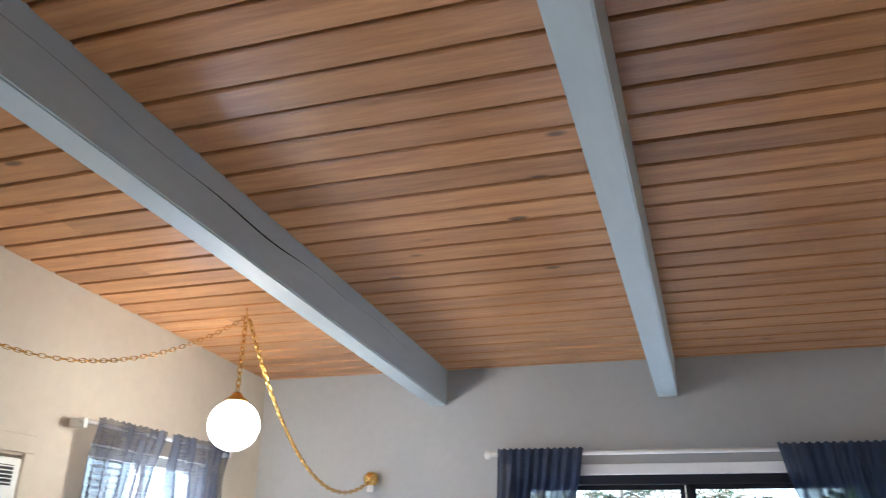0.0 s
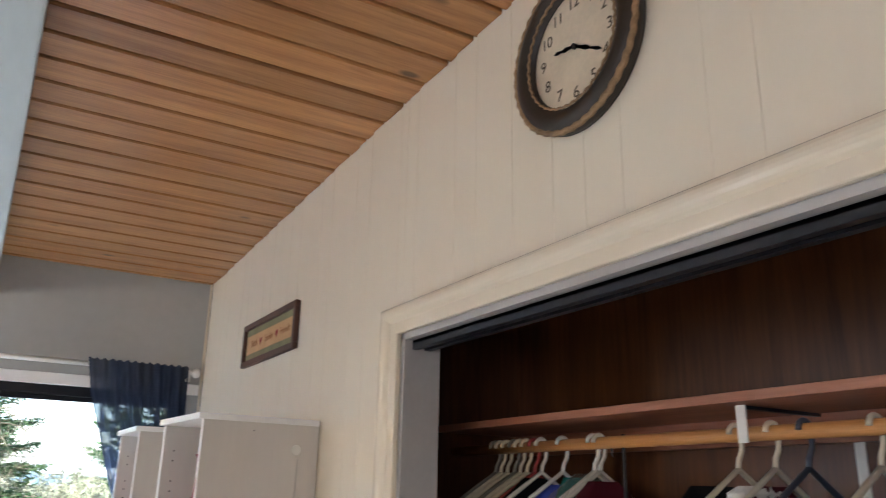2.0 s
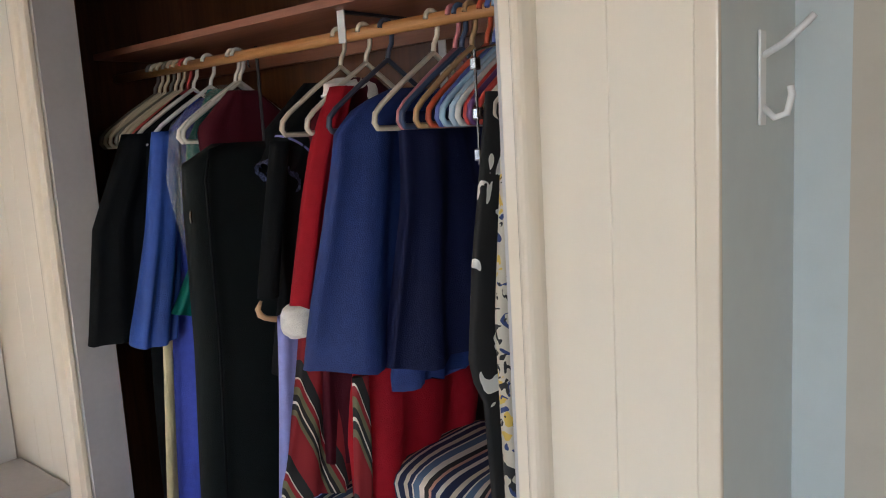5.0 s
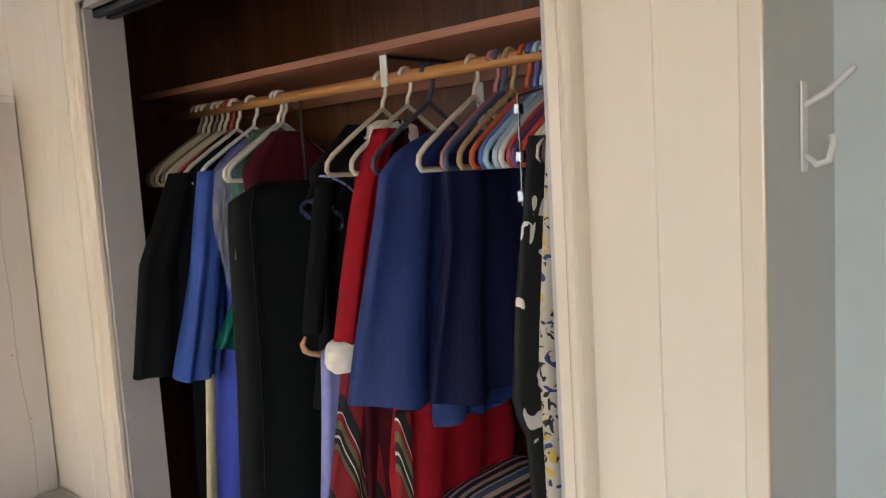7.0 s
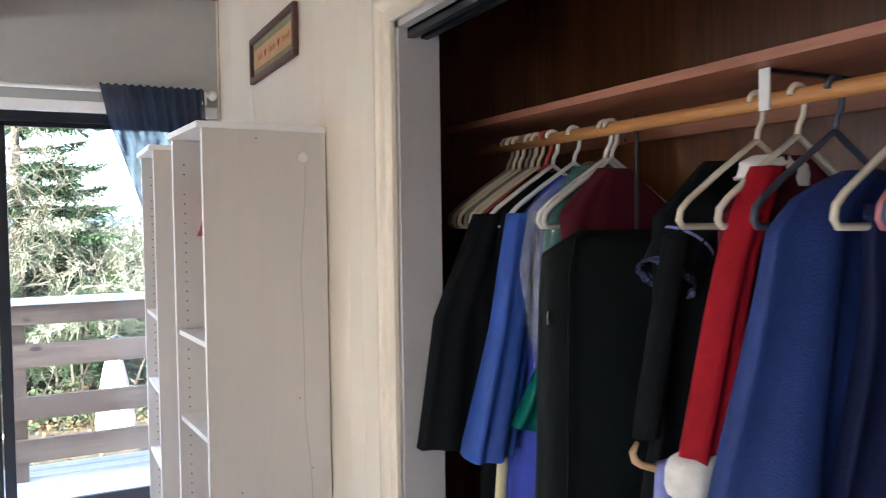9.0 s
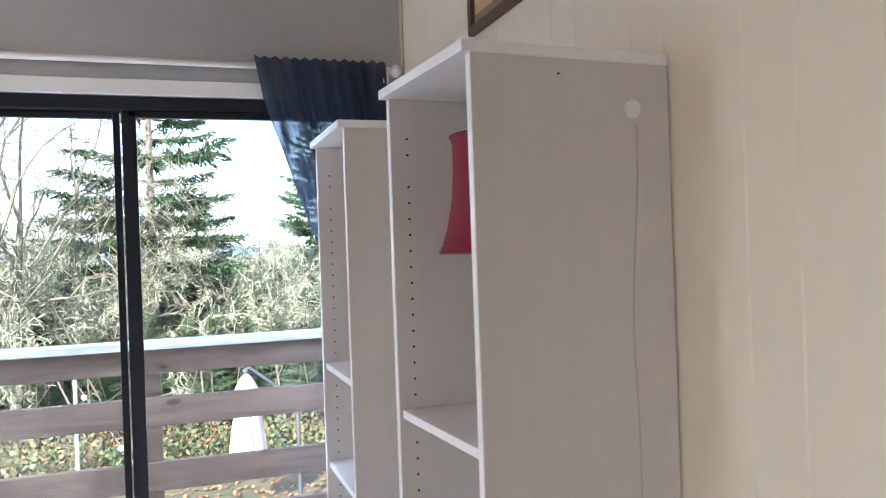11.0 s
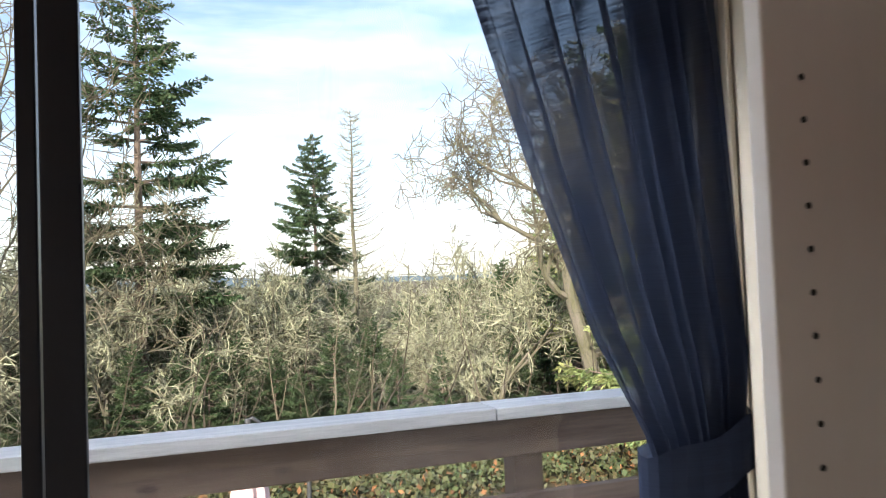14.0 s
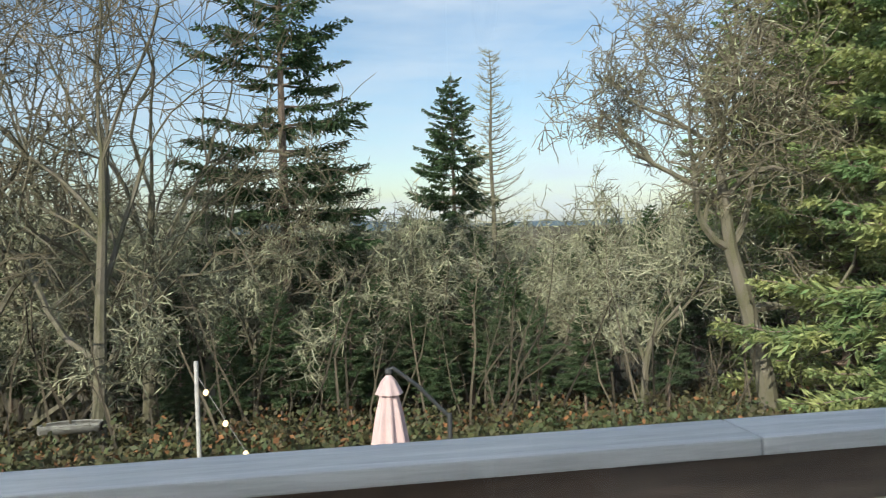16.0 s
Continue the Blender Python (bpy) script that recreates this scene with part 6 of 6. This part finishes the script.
for azm, d, rot, s in ((3.5, 50, 70, 0.62), (-14, 48, 10, 0.6), (14, 60, 130, 0.6), (-20, 40, 160, 0.45), (-24.5, 27, 250, 0.35), (6, 33, 30, 0.36), (-6, 36, 300, 0.45), (22, 40, 20, 0.5), (-17, 26, 10, 0.3), (-10, 27, 80, 0.3), (-4.5, 25, 140, 0.36),
                       (1.0, 27, 200, 0.36), (5.5, 26, 260, 0.33), (9.5, 28, 320, 0.36), (14.5, 26, 50, 0.3), (18.5, 28, 100, 0.34), (-13, 33, 90, 0.45), (12, 34, 190, 0.42), (3.2, 29, 15, 0.42), (7.6, 30, 95, 0.40), (-1.8, 31, 170, 0.44),
                       (16.5, 32, 230, 0.36), (20.5, 30, 290, 0.38), (24.5, 29, 350, 0.42), (-8, 30, 35, 0.4), (-15.5, 30, 125, 0.42), (27.5, 27, 215, 0.4), (-19.5, 29, 305, 0.4),
                       (-6.2, 21.5, 20, 0.22), (-2.6, 22, 110, 0.26), (0.6, 22.5, 60, 0.24), (2.4, 21, 200, 0.25), (4.4, 22, 320, 0.27), (7.2, 22.5, 150, 0.24), (9.0, 21.5, 10, 0.2), (11.4, 23, 250, 0.27), (13.4, 22, 80, 0.2), (16.2, 22.5, 190, 0.22),
                       (19.6, 22, 300, 0.21), (25.5, 22, 45, 0.24), (-12.8, 26, 165, 0.27), (-9.6, 22, 275, 0.2)):
    x, y = polar(azm, d)
    copy_thing(fir_b, Matrix.Translation((x, y, ground_z(x, y) - 0.2)) @ Matrix.Rotation(radians(rot), 4, "Z") @ Matrix.Scale(s, 4))


def snag(x, y, height, seed):
    """A nearly bare larch: straight stem with short upswept twigs."""
    r = np.random.default_rng(seed)
    s = Soup()
    t = thing("bare_larch", (x, y, ground_z(x, y) - 0.2), "thin leafless larch with short upswept twigs", "tree", "bare trees behind the house")
    zs = np.linspace(0, height, 12)
    st = Soup()
    st.limb([np.array((0.05 * math.sin(z), 0.05 * math.cos(z * 0.7), z)) for z in zs], [0.17 * (1 - z / height) ** 0.8 + 0.012 for z in zs], 7)
    z = height * 0.4
    while z < height * 0.99:
        u = (z / height - 0.4) / 0.6
        for c in range(3):
            a = r.uniform(0, 6.28)
            L = (1.9 * (1 - u) ** 0.8 + 0.25) * r.uniform(0.5, 1.1)
            d = np.array((math.cos(a), math.sin(a), 0))
            pts = [np.array((0, 0, z)) + d * L * k / 5 + np.array((0, 0, L * (-0.05 * k / 5 + 0.45 * (k / 5) ** 2))) for k in range(6)]
            s.limb(pts, [0.03 * (1 - 0.7 * k / 5) for k in range(6)], 3)
            for k in range(6):
                q = pts[int(r.integers(1, 6))]
                e = unit(d + r.normal(0, 0.6, 3) + np.array((0, 0, 0.3))) * r.uniform(0.1, 0.4)
                s.limb([q, q + e * 0.5, q + e + np.array((0, 0, 0.05))], [0.013, 0.011, 0.007], 3)
        z += 0.2
    st.build("trunk", M_BARK, t)
    tagged(s.build("twigs", M_MOSS, t), kind="stuff")
    return t


x, y = polar(13.2, 36)
snag(x, y, 15.6, 3)

OAKLABEL = "bare crooked oak with mossy lichen-covered limbs"
x, y = polar(32.4, 19)
plant_oak(x, y, 8.3, 21, OAKLABEL, trunk=0.24, lichen=1.6, depth=5, spread=0.8, thin=0.012, twig_mat=M_DARKTWIG,
          stem=[((0, 0, -0.2), ()), ((-0.25, 0, 1.5), ()), ((-0.55, 0.1, 2.9), ((0.9, -0.3, 0.5),)), ((-0.95, 0.1, 4.3), ((-1.0, -0.2, 0.35), (0.9, 0.3, 0.7))), ((-1.15, 0, 5.4), ((-1.0, 0.2, 0.25), (0.5, -0.5, 0.9))),
                ((-1.2, 0.1, 6.4), ((-0.6, 0.4, 0.9), (0.4, 0.1, 1.0), (-0.1, -0.6, 0.9)))])
STEMLABEL = "tall bare tree with several grey mossy stems"
x, y = polar(-11.7, 23)
oak_l = plant_oak(x, y, 16.0, 22, STEMLABEL, trunk=0.22, lichen=0.5, depth=4, spread=0.5, thin=0.014, twig_mat=M_DARKTWIG,
                  stem=[((0, 0, -0.2), ((-0.28, 0.1, 1.0),)), ((0.05, 0, 1.6), ((0.33, 0, 1.0),)), ((0.0, 0.1, 3.2), ((-0.2, -0.2, 1.0),)), ((0.15, 0, 5.0), ((0.4, 0.1, 0.9), (-0.5, 0.2, 0.9))), ((0.3, 0, 7.0), ((0.2, 0.3, 1.0), (-0.3, -0.1, 1.0)))])
x, y = polar(-15.0, 20)
plant_oak(x, y, 15.0, 23, STEMLABEL, spread=0.5, trunk=0.19, lichen=0.5, depth=4, thin=0.014, twig_mat=M_DARKTWIG,
          stem=[((0, 0, -0.2), ()), ((0.1, 0, 1.8), ((-0.35, 0, 1.0),)), ((0.15, 0.1, 3.6), ((0.4, 0, 1.0), (-0.2, 0.3, 1.0))), ((0.3, 0, 5.6), ((0.3, 0.3, 1.0), (-0.5, -0.1, 0.8))), ((0.35, 0, 7.2), ((0.1, 0, 1.0), (0.6, 0.1, 0.8)))])
x, y = polar(-8.5, 24)
plant_oak(x, y, 10.0, 24, OAKLABEL, spread=0.75, trunk=0.17, lichen=2.0, depth=4, thin=0.014, twig_mat=M_DARKTWIG,
          stem=[((0, 0, -0.2), ()), ((0.3, 0, 1.7), ()), ((0.75, 0.1, 3.2), ((1.0, 0.1, 0.6),)), ((1.1, 0, 4.5), ((-0.8, 0, 0.7), (0.9, 0.3, 0.5))), ((1.3, 0, 5.6), ((0.5, 0.3, 0.8), (-0.4, -0.3, 0.9)))])
mid = []
for i, (azm, d, h) in enumerate(((3.6, 25, 8.6), (18.5, 24, 7.0), (23.5, 21, 7.0), (-4.5, 23, 8.0))):
    x, y = polar(azm, d)
    mid.append(plant_oak(x, y, h, 31 + i, "small bare tree thick with pale lichen", spread=0.85, trunk=0.12, lichen=6.0, depth=4, forks=4, thin=0.014))
for k in range(46):
    azm = -30 + 72 * (k + rng.random()) / 46
    d = 21 + 34 * rng.random() ** 1.2
    x, y = polar(azm, d)
    s = rng.uniform(0.95, 1.25) * (1 + (d - 21) * 0.024) * (0.8 if 11 < azm < 23 else 1.0)
    copy_thing(mid[k % 4], Matrix.Translation((x, y, ground_z(x, y) - 0.2)) @ Matrix.Rotation(rng.uniform(0, 6.28), 4, "Z") @ Matrix.Scale(s, 4))
for azm, d, rot, s in ((-21.5, 23, 210, 0.95), (-26, 20, 20, 0.9), (-18, 28, 300, 1.0)):
    x, y = polar(azm, d)
    copy_thing(oak_l, Matrix.Translation((x, y, ground_z(x, y) - 0.2)) @ Matrix.Rotation(radians(rot), 4, "Z") @ Matrix.Scale(s, 4))

# canopy of the woods further down the slope
fw = Soup()
for k in range(1500):
    azm = -40 + 95 * rng.random()
    d = 58 + 190 * rng.random() ** 1.5
    x, y = polar(azm, d)
    g = ground_z(x, y)
    h = rng.uniform(7, 12) + 0.03 * (d - 58)
    fw.limb([np.array((x, y, g)), np.array((x + rng.normal(0, 0.4), y, g + h))], [0.16, 0.05], 3)
    for j in range(26):
        c = np.array((x, y, g + h * rng.uniform(0.3, 1.05))) + rng.normal(0, 1.5, 3) * np.array((1, 1, 0.7))
        al = unit(rng.normal(0, 1, 3))
        sd = unit(np.cross(al, rng.normal(0, 1, 3)))
        fw.leaf(c, al, sd, rng.uniform(0.6, 1.8), rng.uniform(0.03, 0.10))
tagged(fw.build("distant_woods", M_MOSS, None), "olive-brown bare woods down the slope", "woods", "", "stuff")

# brambles and undergrowth
lv = Soup()
dl = Soup()
for k in range(700):
    azm = -34 + 88 * rng.random()
    d = 14.5 + 16 * rng.random() ** 1.3
    x, y = polar(azm, d)
    g = ground_z(x, y)
    size = rng.uniform(0.5, 1.25) * (1.0 if d > 16 else 0.7)
    for j in range(75):
        v = unit(rng.normal(0, 1, 3))
        v[2] = abs(v[2])
        p = np.array((x, y, g)) + v * size * rng.uniform(0.35, 1.0) * np.array((1.2, 1.2, 0.85))
        al = unit(rng.normal(0, 1, 3) + np.array((0, 0, -0.2)))
        sd = unit(np.cross(al, rng.normal(0, 1, 3)))
        (dl if rng.random() < 0.10 else lv).leaf(p, al, sd, rng.uniform(0.08, 0.2), rng.uniform(0.03, 0.07))
tagged(lv.build("brambles", M_BRAMBLE, None), "dark green bramble undergrowth below the trees", "undergrowth", "", "stuff")
for k in range(9000):
    azm = -34 + 80 * rng.random()
    d = 8 + 14 * rng.random()
    x, y = polar(azm, d)
    al = unit(rng.normal(0, 1, 3) * np.array((1, 1, 0.3)))
    sd = unit(np.cross(al, np.array((0, 0, 1)) + rng.normal(0, 0.3, 3)))
    dl.leaf(np.array((x, y, ground_z(x, y) + 0.03)), al, sd, rng.uniform(0.06, 0.16), rng.uniform(0.03, 0.06))
tagged(dl.build("dry_leaves", M_DRYLEAF, None), "scattered reddish-brown dry leaves on the ground", "leaves", "", "stuff")

# thin undergrowth stems between the trees
st = Soup()
for k in range(480):
    azm = -32 + 76 * rng.random()
    d = 18 + 22 * rng.random()
    x, y = polar(azm, d)
    p = np.array((x, y, ground_z(x, y)))
    h = rng.uniform(1.5, 5.5)
    dr = unit(np.array((rng.normal(0, 0.16), rng.normal(0, 0.16), 1)))
    pts = [p]
    for i in range(5):
        dr = unit(dr + rng.normal(0, 0.19, 3))
        pts.append(pts[-1] + dr * h / 5)
    st.limb(pts, [0.03 * (1 - 0.8 * i / 5) * (0.5 + h / 6) for i in range(6)], 3)
    for i in range(6):
        q = pts[int(rng.integers(2, 6))]
        e = unit(rng.normal(0, 1, 3) + np.array((0, 0, 0.4))) * rng.uniform(0.3, 0.9)
        st.limb([q, q + e * 0.5, q + e + rng.normal(0, 0.08, 3)], [0.010, 0.008, 0.004], 3)
tagged(st.build("saplings", M_SAPLING, None), "thin bare saplings and stems between the trees", "saplings", "", "stuff")
